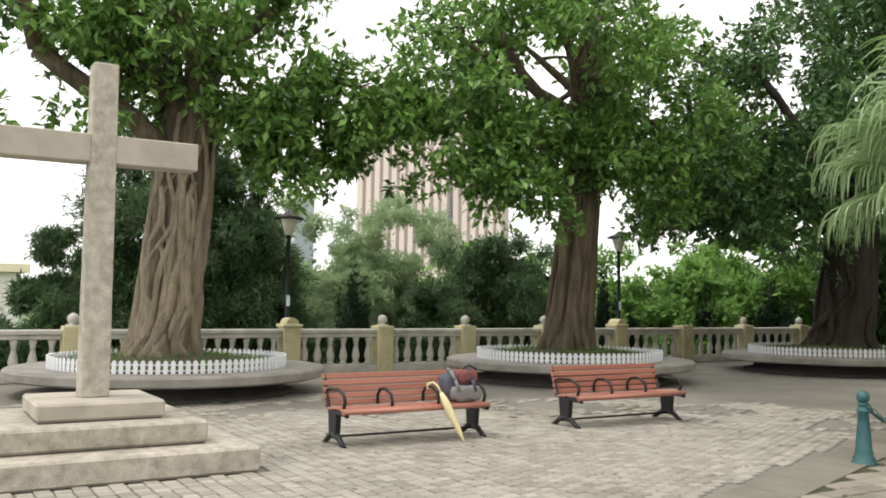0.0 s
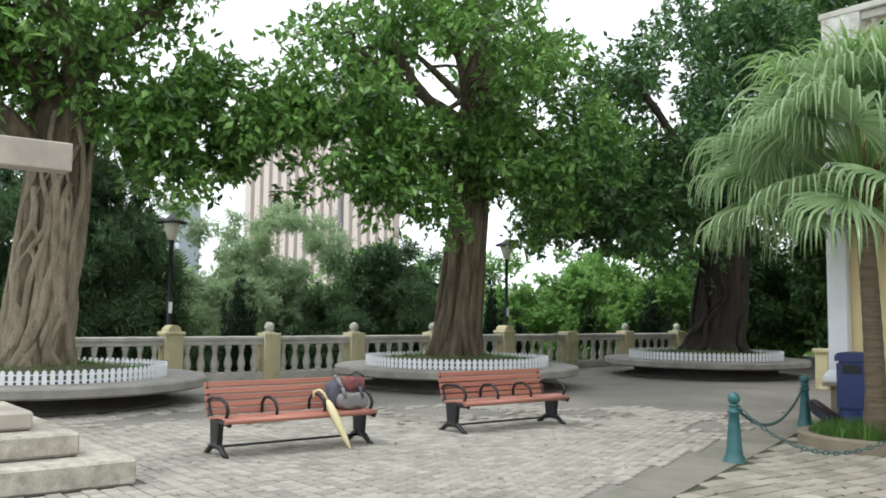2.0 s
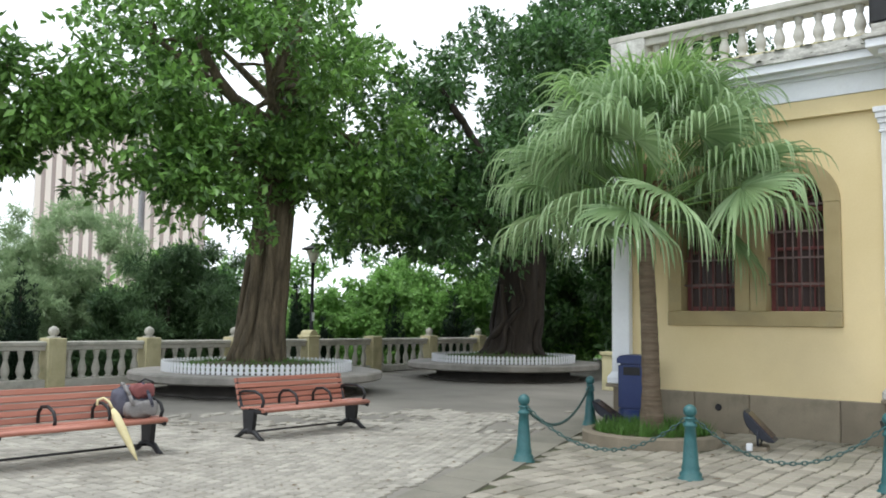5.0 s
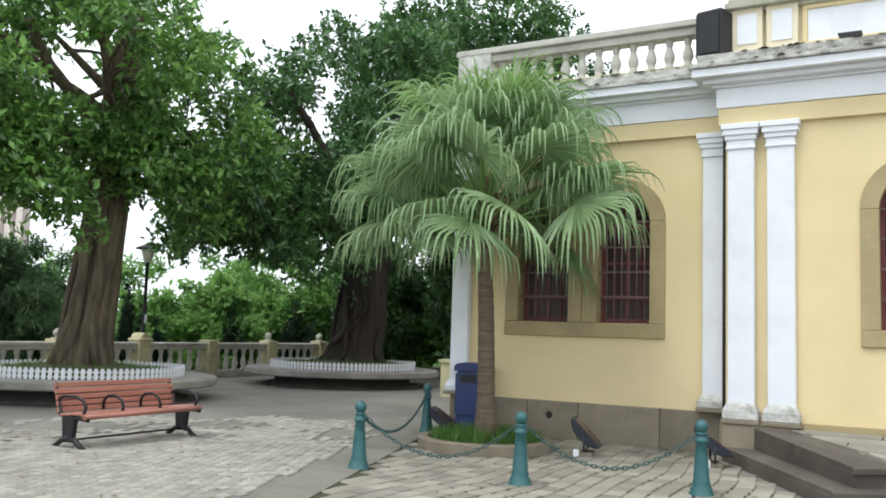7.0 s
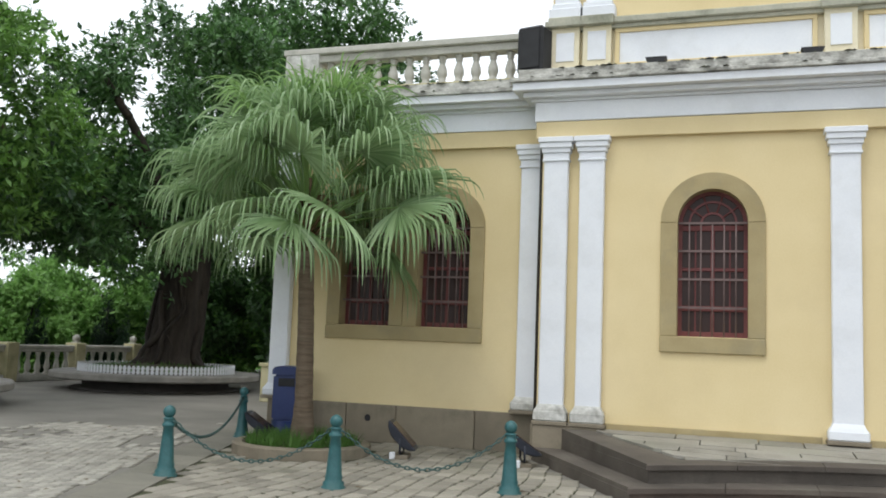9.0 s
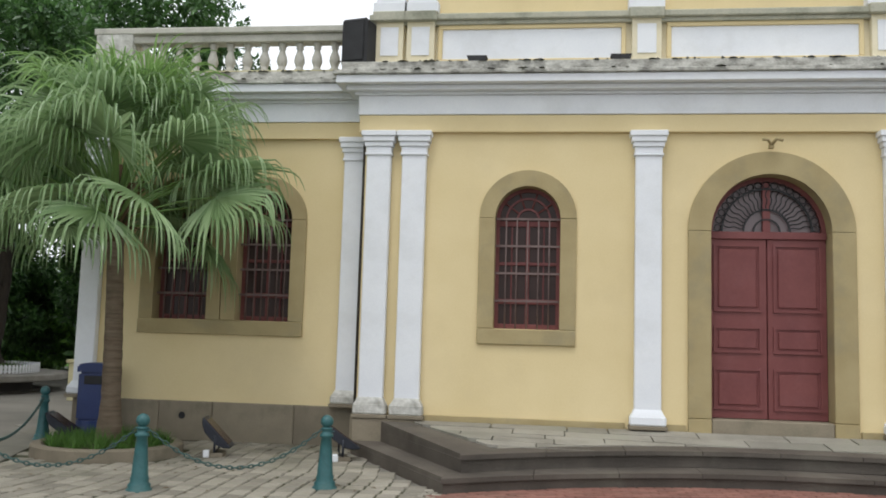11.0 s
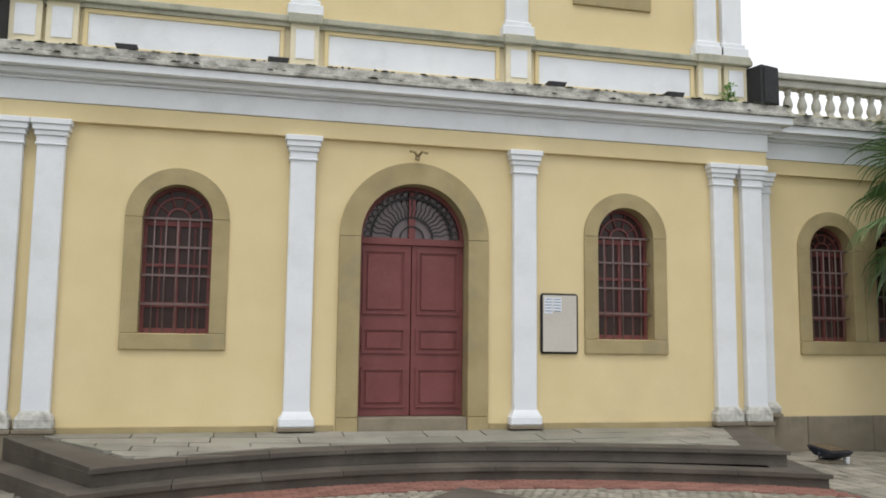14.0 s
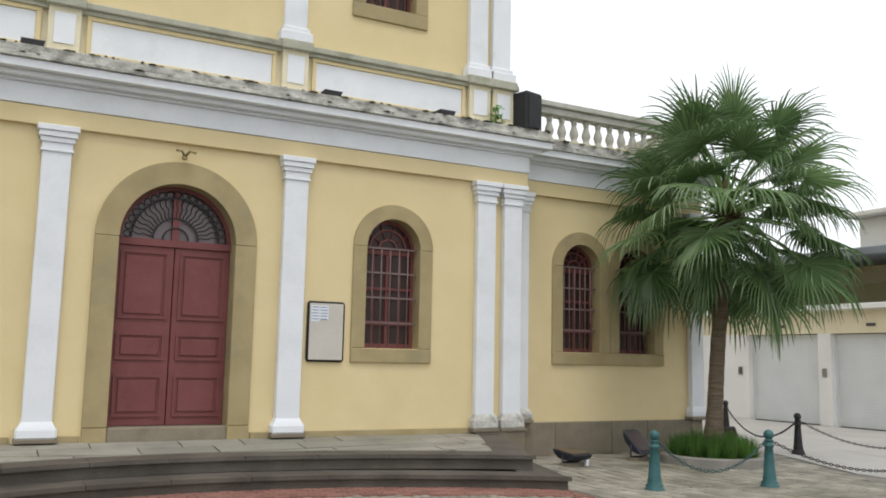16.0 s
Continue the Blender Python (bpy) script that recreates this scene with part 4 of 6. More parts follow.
def tree(label, base, height, r0, r1, lean, crown, limbs, leaves, size, leafmat, barkmat, seed, roots=0, flare=0.4, mains=(), rootmat=None):
    """Trunk, limbs and a clumped crown. crown: list of (x, y, z, radius) relative to the base."""
    t = thing("tree", label, "tree", at=base)
    part("trunk", trunk_mesh((0, 0, 0), height, r0, r1, lean, seed, flare=flare), barkmat, t)
    r = random.Random(seed + 3)
    top = Vector((lean[0], lean[1], height * 0.93))
    forks = [0.6, 0.98, 0.75, 0.9, 0.68, 1.0, 0.82] if height > 6 else [0.85, 0.98, 0.9, 1.0]
    for k in range(limbs):
        c = crown[(k * 7) % len(crown)]
        b = bmesh.new()
        pts = limb_path(top * forks[k % len(forks)], c[:3], 0.45, r)
        w = (r1 if height < 6 else r1 * 1.3) * r.uniform(0.28, 0.5)
        tube(b, pts, [w * (1 - 0.8 * q / 6) for q in range(7)], 9)
        lb = part("limb", b, barkmat, t)
        for q in range(3):
            b = bmesh.new()
            c2 = min(crown, key=lambda g: (Vector(g[:3]) - pts[3 + q]).length + r.random() * 2.5)
            tube(b, limb_path(pts[3 + q], c2[:3], 0.3, r), [w * 0.4 * (1 - 0.85 * s / 6) for s in range(7)], 6)
            part("branch", b, barkmat, lb)
    for a, c, w0, w1 in mains:
        b = bmesh.new()
        tube(b, limb_path(a, c, 0.12, r), [w0 + (w1 - w0) * q / 6 for q in range(7)], 12)
        part("limb", b, barkmat, t)
    for k in range(roots):
        a, h = 2 * math.pi * k / roots + r.uniform(-0.2, 0.2), height * r.uniform(0.5, 0.95)
        b = bmesh.new()
        pts = []
        for q in range(11):
            f = q / 10
            rad = (r1 + (r0 - r1) * f) * (1.04 + 0.1 * (k % 3) / 2) + flare * r0 * (max(0, f - 0.86) / 0.14) ** 1.6
            aa = a + 0.4 * math.sin(f * (3 + k % 4) + k * 1.7) + 0.16 * math.sin(f * (9 + k % 5) + 2 * k)
            z = h * (1 - f)
            pts.append((lean[0] * z / height + rad * math.cos(aa), lean[1] * z / height + rad * math.sin(aa), z))
        w = r.uniform(0.03, 0.10)
        tube(b, pts, [w * (0.6 + 0.7 * q / 10) for q in range(11)], 7)
        part("aerial_root", b, rootmat or barkmat, t)
    leaf_cloud("crown", crown, leaves, size, leafmat, t, seed)
    return t


def clumps_in(seed, n, centre, radii, rmin, rmax, gap=0.0, low=None):
    """Clump centres spread through an ellipsoid, thinned near its middle."""
    r = random.Random(seed)
    out = []
    while len(out) < n:
        d = Vector((r.gauss(0, 1), r.gauss(0, 1), r.gauss(0, 1))).normalized() * r.uniform(0.45, 1.0)
        p = (centre[0] + d.x * radii[0], centre[1] + d.y * radii[1], centre[2] + d.z * radii[2])
        if low is not None and p[2] < low:
            continue
        out.append((*p, r.uniform(rmin, rmax)))
    return out


PLANTERS = [(-18.75, -8.2), (-18.1, 0.15), (-17.35, 8.1)]
TREE1 = clumps_in(11, 60, (0.2, -0.2, 6.6), (2.6, 3.4, 2.6), 0.4, 0.8, low=3.9) + clumps_in(12, 30, (0.8, 3.1, 4.6), (1.2, 2.2, 1.0), 0.35, 0.65) + [(1.0, 5.0, 3.7, 0.55), (0.9, 4.3, 3.3, 0.4), (1.3, -3.0, 3.6, 0.5), (1.0, -3.4, 3.0, 0.45), (1.2, -1.6, 3.9, 0.5)] + clumps_in(13, 16, (0.7, 1.7, 3.7), (0.8, 0.9, 0.8), 0.28, 0.5)
TREE2 = clumps_in(23, 84, (0.2, 0.0, 6.2), (2.6, 4.7, 3.1), 0.3, 0.8, low=3.5) + [(1.4, -1.9, 3.1, 0.6), (1.5, -2.6, 3.5, 0.7), (1.4, -1.3, 2.7, 0.45), (1.5, 1.4, 3.1, 0.5), (1.3, 2.4, 3.2, 0.55), (1.4, 0.9, 2.6, 0.35), (1.2, 0.6, 4.2, 0.6), (1.0, -0.6, 4.4, 0.7), (1.3, 3.4, 4.4, 0.8), (1.2, -4.6, 5.4, 0.7), (1.4, -3.3, 3.5, 0.65), (1.2, -3.9, 4.1, 0.7), (1.3, -2.9, 2.9, 0.45), (1.2, -4.8, 4.3, 0.55), (1.4, -2.2, 4.4, 0.7), (1.3, 4.3, 5.2, 0.7), (1.2, 3.0, 5.6, 0.8)] + clumps_in(25, 12, (1.0, 0.1, 5.1), (0.4, 1.4, 0.9), 0.35, 0.6) + clumps_in(26, 22, (1.3, 0.4, 4.1), (0.6, 2.3, 1.1), 0.25, 0.5) + clumps_in(27, 20, (1.2, -2.4, 3.8), (0.6, 1.2, 1.2), 0.25, 0.5)
TREE3 = [c for c in clumps_in(31, 120, (0.0, -0.2, 6.9), (3.2, 5.6, 5.0), 0.5, 1.0, low=2.6) if c[2] < 6.1 + 0.62 * (c[1] + 5.8)] + [(1.0, -3.4, 2.6, 0.8), (1.0, -1.8, 2.9, 0.9), (1.0, -4.6, 3.2, 0.8), (1.0, -5.4, 4.2, 0.8)] + clumps_in(33, 42, (-2.0, -2.6, 4.3), (2.3, 2.4, 1.6), 0.5, 0.9)
tree("old fig tree with tangled aerial roots in a ring planter", (-18.75, -8.35, 0.55), 4.6, 0.46, 0.42, (0.0, 0.42), [c for c in TREE1 if not (c[1] > 2.2 and c[2] > 5.9)], 10, 26000, 0.195, LEAF, BARK, 3, roots=44, flare=0.3, rootmat=AERIAL,
     mains=(((0, 0.38, 4.1), (0, 0.5, 5.8), 0.34, 0.24), ((0, 0.45, 5.4), (0.1, -0.9, 7.6), 0.22, 0.12), ((0, 0.45, 5.3), (0.3, 2.2, 6.8), 0.19, 0.08), ((0, 0.05, 3.5), (0.2, -2.2, 5.1), 0.2, 0.15), ((0.2, -2.2, 5.1), (0.2, -2.9, 7.3), 0.15, 0.07)))
tree("broad fig tree with fluted trunk in a ring planter", (-18.1, 0.06, 0.55), 6.6, 0.44, 0.33, (0.1, 0.7), [c for c in TREE2 if not (c[1] < -2.6 and c[2] > 6.9)], 12, 28000, 0.2, LEAF, BARK, 8, roots=14, flare=0.22,
     mains=(((0.1, 0.5, 6.2), (0.1, 0.9, 8.4), 0.27, 0.14), ((0.05, 0.3, 4.6), (0.3, -1.9, 6.6), 0.17, 0.08), ((0.1, 0.5, 6.4), (0.3, 2.6, 7.6), 0.13, 0.06)))
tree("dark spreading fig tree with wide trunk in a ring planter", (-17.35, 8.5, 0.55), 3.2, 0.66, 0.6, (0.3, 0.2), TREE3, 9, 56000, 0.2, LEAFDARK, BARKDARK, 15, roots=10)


def planter(x, y, seed):
    """Ring bench on a recessed base, with soil, grass and a low picket fence."""
    t = thing("ring_planter", "round tree planter with stone bench rim and white pickets", "planter", "ring planters", at=(x, y, 0))
    b = bmesh.new()
    lathe(b, [(2.1, 0.0), (2.1, 0.05), (1.85, 0.06), (1.85, 0.3), (1.7, 0.3)], 48)
    part("base", b, DARKBASE, t)
    b = bmesh.new()
    prof = [(1.9, 0.28), (2.6, 0.28), (2.65, 0.31), (2.65, 0.42), (2.62, 0.45), (1.9, 0.45), (1.9, 0.28)]
    rings = [[b.verts.new((rr * math.cos(2 * math.pi * k / 64), rr * math.sin(2 * math.pi * k / 64), z)) for k in range(64)] for rr, z in prof[:-1]]
    for a, c in zip(rings, rings[1:] + rings[:1]):
        for k in range(64):
            b.faces.new((a[k], a[(k + 1) % 64], c[(k + 1) % 64], c[k]))
    part("bench_rim", b, RIM, t, "grey terrazzo bench rim, stained")
    b = bmesh.new()
    lathe(b, [(1.93, 0.3), (1.92, 0.46), (1.2, 0.6), (0.3, 0.68), (0.02, 0.69)], 40)
    part("soil", b, EARTH, t)
    r = np.random.RandomState(seed)
    n = 2600
    a, q = r.uniform(0, 6.283, n), np.sqrt(r.uniform(0.08, 0.98, n)) * 1.85
    p = np.stack([q * np.cos(a), q * np.sin(a), 0.70 - 0.115 * q - 0.02], 1)
    tip = p + np.stack([r.normal(size=n) * 0.05, r.normal(size=n) * 0.05, r.uniform(0.05, 0.16, n)], 1)
    sd = np.stack([np.cos(a * 7), np.sin(a * 7), 0 * a], 1) * 0.012
    raw("grass", np.stack([p - sd, p + sd, tip], 1).reshape(-1, 3).tolist(), np.arange(n * 3).reshape(-1, 3).tolist(), GRASS, t)
    b = bmesh.new()
    slab(b, [(-0.034, 0), (0.034, 0), (0.034, 0.185), (0.0, 0.21), (-0.034, 0.185)], -0.008, 0.008, "y")
    pk = mesh_of("picket", b, PICKET)
    fence = new("picket_fence")
    fence.parent = t
    for k in range(112):
        a = 2 * math.pi * k / 112
        shared("picket", pk, fence, 1.98 * math.cos(a), 1.98 * math.sin(a), 0.452, a + math.pi / 2)
    b = bmesh.new()
    for z in (0.50, 0.59):
        tube(b, [(1.965 * math.cos(2 * math.pi * k / 56), 1.965 * math.sin(2 * math.pi * k / 56), z) for k in range(57)], 0.012, 5)
    part("fence_rail", b, PICKET, fence)


for k, (x, y) in enumerate(PLANTERS):
    planter(x, y, 40 + k)


# ---- background planting on the slope ----
def shrub_tree(label, x, y, z0, h, w, leaves, size, leafmat, seed, n=14, low=0.15, name="tree", trunk=0.16):
    t = thing(name, label, "tree", at=(x, y, z0))
    cl = clumps_in(seed, n, (0, 0, h * 0.52), (w, w, h * 0.46), w * 0.16, w * 0.36, low=h * low)
    q = random.Random(seed + 7)
    cl += [(q.uniform(-0.5, 0.5) * w, q.uniform(-0.5, 0.5) * w, h * q.uniform(0.9, 1.05), w * 0.16) for _ in range(6)]
    b = bmesh.new()
    tube(b, limb_path((0, 0, -0.4), (0.1, 0.1, h * 0.75), 0.25, random.Random(seed)), [trunk * (1 - 0.7 * q / 6) for q in range(7)], 8)
    part("trunk", b, BARKDARK, t)
    r = random.Random(seed)
    for k in range(6):
        c = cl[k % len(cl)]
        b = bmesh.new()
        tube(b, limb_path((0.04, 0.04, h * (0.25 + 0.06 * k)), c[:3], 0.2, r), [trunk * 0.5 * (1 - 0.8 * q / 6) for q in range(7)], 6)
        part("branch", b, BARKDARK, t)
    leaf_cloud("crown", cl, leaves, size, leafmat, t, seed, width=0.1 if leafmat in (LEAFPINE, LEAFFEATHER) else 0.24)


PINE, BAMBOO, BUSH, SLOPE = "dark pine-like tree behind the balustrade", "pale feathery bamboo clump on the slope", "bright green bushy tree on the slope", "dark leafy tree on the slope"
for x, y, top, w, mat, seed, lab in (
    (-25.5, -11.0, 1.0, 1.5, LEAFPINE, 101, PINE), (-25.5, -9.3, 3.0, 0.95, LEAFPINE, 102, PINE), (-25.5, -8.1, 3.4, 0.9, LEAFPINE, 154, PINE), (-25.8, -5.6, 5.6, 2.2, LEAFPINE, 103, PINE), (-26, -4.9, 5.0, 1.5, LEAFPINE, 104, PINE),
    (-31, -13.5, 2.8, 2.6, LEAFDARK, 105, SLOPE), (-31, -6.2, 5.2, 1.9, LEAFDARK, 106, SLOPE), (-29, -5.4, 6.2, 2.0, LEAFDARK, 131, SLOPE), (-24.4, -6.8, 2.6, 1.5, LEAFPINE, 132, PINE), (-25.6, -4.5, 5.0, 1.3, LEAFPINE, 141, PINE), (-27.4, -6.9, 6.6, 2.3, LEAFPINE, 142, PINE), (-24.6, -4.6, 3.0, 1.4, LEAFPINE, 143, PINE),
    (-30, -2.4, 4.8, 1.8, LEAFFEATHER, 145, BAMBOO), (-30.5, 1.8, 5.0, 1.9, LEAFFEATHER, 146, BAMBOO), (-30, 5.4, 3.6, 2.2, LEAFBRIGHT, 147, BUSH), (-33, 9.5, 4.0, 2.6, LEAFBRIGHT, 148, BUSH), (-20.5, 14.6, 4.4, 1.9, LEAFDARK, 149, SLOPE), (-24.8, 14.6, 4.2, 2.2, LEAFBRIGHT, 151, BUSH), (-29, 16.5, 4.3, 2.2, LEAFBRIGHT, 152, BUSH), (-24.5, 10.6, 3.0, 1.6, LEAFBRIGHT, 153, BUSH), (-15.4, 12.6, 4.6, 1.7, LEAFDARK, 150, "dark leafy tree beside the church"),
    (-28, -0.9, 3.9, 1.7, LEAFFEATHER, 107, BAMBOO), (-28.5, 0.8, 4.5, 1.7, LEAFFEATHER, 108, BAMBOO), (-29, 2.8, 4.6, 1.8, LEAFFEATHER, 109, BAMBOO), (-25.6, -1.5, 2.2, 1.2, LEAFFEATHER, 133, BAMBOO),
    (-25, 0.9, 1.9, 1.1, LEAFPINE, 110, PINE), (-25.5, 2.6, 3.6, 1.7, LEAFPINE, 111, PINE), (-26, 4.6, 3.6, 1.8, LEAFPINE, 112, PINE), (-27.5, 6.2, 3.0, 1.8, LEAFDARK, 134, SLOPE),
    (-29, 8.0, 3.1, 2.2, LEAFBRIGHT, 113, BUSH), (-26.5, 9.6, 2.3, 1.8, LEAFBRIGHT, 114, BUSH), (-31, 12.5, 3.9, 2.5, LEAFBRIGHT, 115, BUSH), (-27, 13.5, 2.8, 2.0, LEAFBRIGHT, 116, BUSH), (-25.5, 11.5, 1.9, 1.6, LEAFBRIGHT, 135, BUSH),
    (-30, 18.0, 4.2, 2.8, LEAFBRIGHT, 117, BUSH), (-25.5, 17.0, 3.2, 2.2, LEAF, 118, SLOPE), (-34, 22.0, 5.2, 2.4, LEAFDARK, 119, SLOPE), (-27, 22.5, 4.8, 2.8, LEAFBRIGHT, 120, BUSH),
    (-22, 19.5, 3.8, 2.4, LEAFBRIGHT, 121, BUSH), (-18.5, 17.5, 3.6, 2.2, LEAF, 122, SLOPE), (-15.2, 15.6, 3.4, 1.8, LEAFBRIGHT, 123, "bright green bushy tree beside the church"), (-12.4, 14.0, 4.2, 1.7, LEAF, 124, "leafy tree beside the church"),
    (-20, 25.0, 7.0, 3.0, LEAFDARK, 125, SLOPE), (-12.5, 20.0, 6.2, 2.6, LEAF, 126, "leafy tree behind the church"), (-36, 3.0, 4.6, 2.6, LEAFFEATHER, 127, BAMBOO), (-37, -4.0, 4.8, 2.8, LEAFDARK, 128, SLOPE),
):
    z0 = fall(x, y) - 0.1
    shrub_tree(lab, x, y, z0, (top - z0) / 1.02, w, 30000 if mat in (LEAFPINE, LEAFFEATHER) else 14000, 0.2 if mat in (LEAFPINE, LEAFFEATHER) else 0.22, mat, seed, 40, 0.06)
BACKTREE = clumps_in(201, 170, (-1.2, 0, 9.6), (5.2, 4.8, 5.6), 0.6, 1.1)
tree("tall dark leafy tree rising behind the church wing", (-16.8, 17.5, 0), 6.0, 0.4, 0.3, (0.2, 0.2), BACKTREE, 7, 44000, 0.26, LEAFDARK, BARKDARK, 44)

for y, h, w, seed in ((-2.6, 3.1, 0.6, 131), (5.65, 3.4, 0.5, 132), (10.06, 2.5, 0.5, 133), (13.2, 3.3, 0.95, 134), (6.75, 1.7, 0.35, 135), (16.4, 2.4, 0.6, 136)):
    t = thing("cypress", "dark upright cypress with several pointed tips", "tree", "cypresses", at=(-23.2, y, fall(-23.2, y)))
    r = random.Random(seed)
    cl = []
    for tip in range(7):
        hh = h if tip == 0 else h * r.uniform(0.45, 0.85)
        az, out = r.uniform(0, 6.28), 0 if tip == 0 else r.uniform(0.45, 0.95) * w
        for k in range(14):
            f = k / 13
            cl.append((out * math.cos(az) * min(1, 0.35 + f), out * math.sin(az) * min(1, 0.35 + f), f * hh + 0.1, max(0.025, (w * 0.62 if tip == 0 else w * 0.36) * (1 - f) ** 0.9)))
    leaf_cloud("foliage", cl, 16000, 0.11, CYPRESS, t, seed, 1.0, 6, 0.14, 1.3)
    b = bmesh.new()
    tube(b, [(0, 0, -0.3), (0, 0, h * 0.8)], [0.09, 0.02], 7)
    part("trunk", b, BARKDARK, t)

# far woods on the lower ground, past counting
r = random.Random(77)
cl = []
for k in range(330):
    d = r.uniform(44, 110)
    a = math.radians(r.uniform(2, 76) if k % 4 else r.uniform(-8, 30))
    x, y = -3 - d * math.cos(a), -12 + d * math.sin(a)
    if x > -24 and y < 28:
        continue
    cl.append((x, y, r.uniform(-9, 0.2 + d * 0.028 if a > 0.25 else -5), r.uniform(1.8, 4.0)))
woods = leaf_cloud("far_woods", cl, 150000, 0.62, LEAFBRIGHT, None, 78)
tagged(woods, "far wooded hillside with mixed green crowns", "woods", kind="stuff")


# ---- street lamps behind the balustrade ----
def street_lamp(x, y, h):
    t = thing("street_lamp", "black post lamp with a flared lantern behind the balustrade", "street lamp", "post lamps", at=(x, y, fall(x, y)))
    h -= fall(x, y)
    b = bmesh.new()
    lathe(b, [(0.13, 0), (0.13, 0.3), (0.075, 0.36), (0.065, 1.2), (0.08, 1.22), (0.055, 1.26), (0.045, h - 0.6), (0.07, h - 0.58), (0.05, h - 0.52)], 12)
    part("post", b, IRON, t)
    b = bmesh.new()
    lathe(b, [(0.09, h - 0.52), (0.2, h - 0.17), (0.2, h - 0.15)], 8)
    part("lantern", b, FROST, t, "frosted lantern glass")
    b = bmesh.new()
    lathe(b, [(0.34, h - 0.15), (0.34, h - 0.11), (0.12, h - 0.02), (0.03, h + 0.06)], 16)
    part("hood", b, IRON, t)
    b = bmesh.new()
    box(b, 0.06, 0.075, -0.04, 0.04, 1.5, 1.75)
    part("sticker", b, PAPERWHITE, t)


street_lamp(-22.3, -4.71, 3.66)
street_lamp(-22.3, 5.44, 3.72)


# ---- benches ----
def bench():
    """Cast iron bench with red-brown slats; it faces +x, its length along y."""
    t = thing("park_bench", "red-brown slatted park bench with black iron frame", "bench", "plaza benches")
    L = 0.94
    seat = [(0.30, 0.415), (0.21, 0.425), (0.12, 0.42), (0.03, 0.41), (-0.06, 0.40)]
    back = [(-0.145, 0.47), (-0.165, 0.545), (-0.185, 0.62), (-0.21, 0.695), (-0.235, 0.77)]
    for x, z in seat:
        b = bmesh.new()
        box(b, x - 0.04, x + 0.04, -L, L, z, z + 0.03, 0.01)
        part("seat_slat", b, WOODRED, t)
    b = bmesh.new()
    tube(b, [(0.345, -L, 0.41), (0.345, L, 0.41)], 0.03, 10)
    part("seat_slat", b, WOODRED, t, "rounded front slat")
    for x, z in back:
        b = bmesh.new()
        vs = box(b, -0.014, 0.014, -L, L, -0.032, 0.032, 0.008)
        bmesh.ops.rotate(b, verts=b.verts, cent=(0, 0, 0), matrix=Matrix.Rotation(radians(-15), 3, 'Y'))
        bmesh.ops.translate(b, verts=b.verts, vec=(x, 0, z))
        part("back_slat", b, WOODRED, t)
    for sy in (-1, 1):
        y = sy * 0.9
        b = bmesh.new()
        tube(b, [(-0.25, y, 0.80), (-0.2, y, 0.62), (-0.13, y, 0.43), (-0.03, y, 0.385), (0.32, y, 0.385), (0.37, y, 0.37)], [0.022, 0.026, 0.03, 0.03, 0.028, 0.024], 8)
        part("end_frame", b, IRON, t)
        b = bmesh.new()
        slab(b, [(-0.06, 0.39), (0.16, 0.39), (0.13, 0.1), (-0.03, 0.1)], y - 0.03, y + 0.03, "y")
        part("leg", b, IRON, t)
        b = bmesh.new()
        for sg in (-1, 1):
            tube(b, [(0.05, y, 0.13), (0.05 + sg * 0.12, y, 0.11), (0.05 + sg * 0.2, y, 0.05), (0.05 + sg * 0.27, y, 0.02)], [0.045, 0.035, 0.03, 0.024], 8)
        part("foot", b, IRON, t)
        b = bmesh.new()
        tube(b, [(-0.2, y, 0.6), (-0.08, y, 0.64), (0.14, y, 0.645), (0.27, y, 0.60), (0.315, y, 0.52), (0.28, y, 0.44), (0.22, y, 0.4)], 0.02, 8)
        part("armrest", b, IRON, t)
    for y in (-0.3, 0.3):
        b = bmesh.new()
        tube(b, [(-0.1, y, 0.44), (-0.1, y, 0.55), (-0.03, y, 0.62), (0.1, y, 0.63), (0.22, y, 0.58), (0.26, y, 0.50), (0.25, y, 0.44)], 0.018, 8)
        part("seat_divider", b, IRON, t, "black iron loop between seats")
    b = bmesh.new()
    tube(b, [(0.05, -0.9, 0.11), (0.05, 0.9, 0.11)], 0.014, 8)
    part("stretcher", b, IRON, t)
    return t


b1 = bench()
b1.location, b1.scale = (-12.06, -7.2, 0), (1, 1.0, 0.96)
b2 = copy_thing(b1, pose(-12.1, -3.94, 0))

# backpack on the first bench
bp = thing("backpack", "grey and red backpack lying on the park bench", "backpack", at=(-11.92, -6.56, 0.43))


def pillow(b, sx, sy, sz, at, squash=0.0, seg=12):
    bmesh.ops.create_uvsphere(b, u_segments=seg * 2, v_segments=seg, radius=1.0)
    for v in b.verts:
        c = v.co
        e = [math.copysign(abs(q) ** 0.55, q) for q in c]
        v.co = Vector((at[0] + e[0] * sx, at[1] + e[1] * sy, at[2] + e[2] * sz + 0.02 * math.sin(9 * e[0] + 5 * e[1])))
    for f in b.faces:
        f.smooth = True


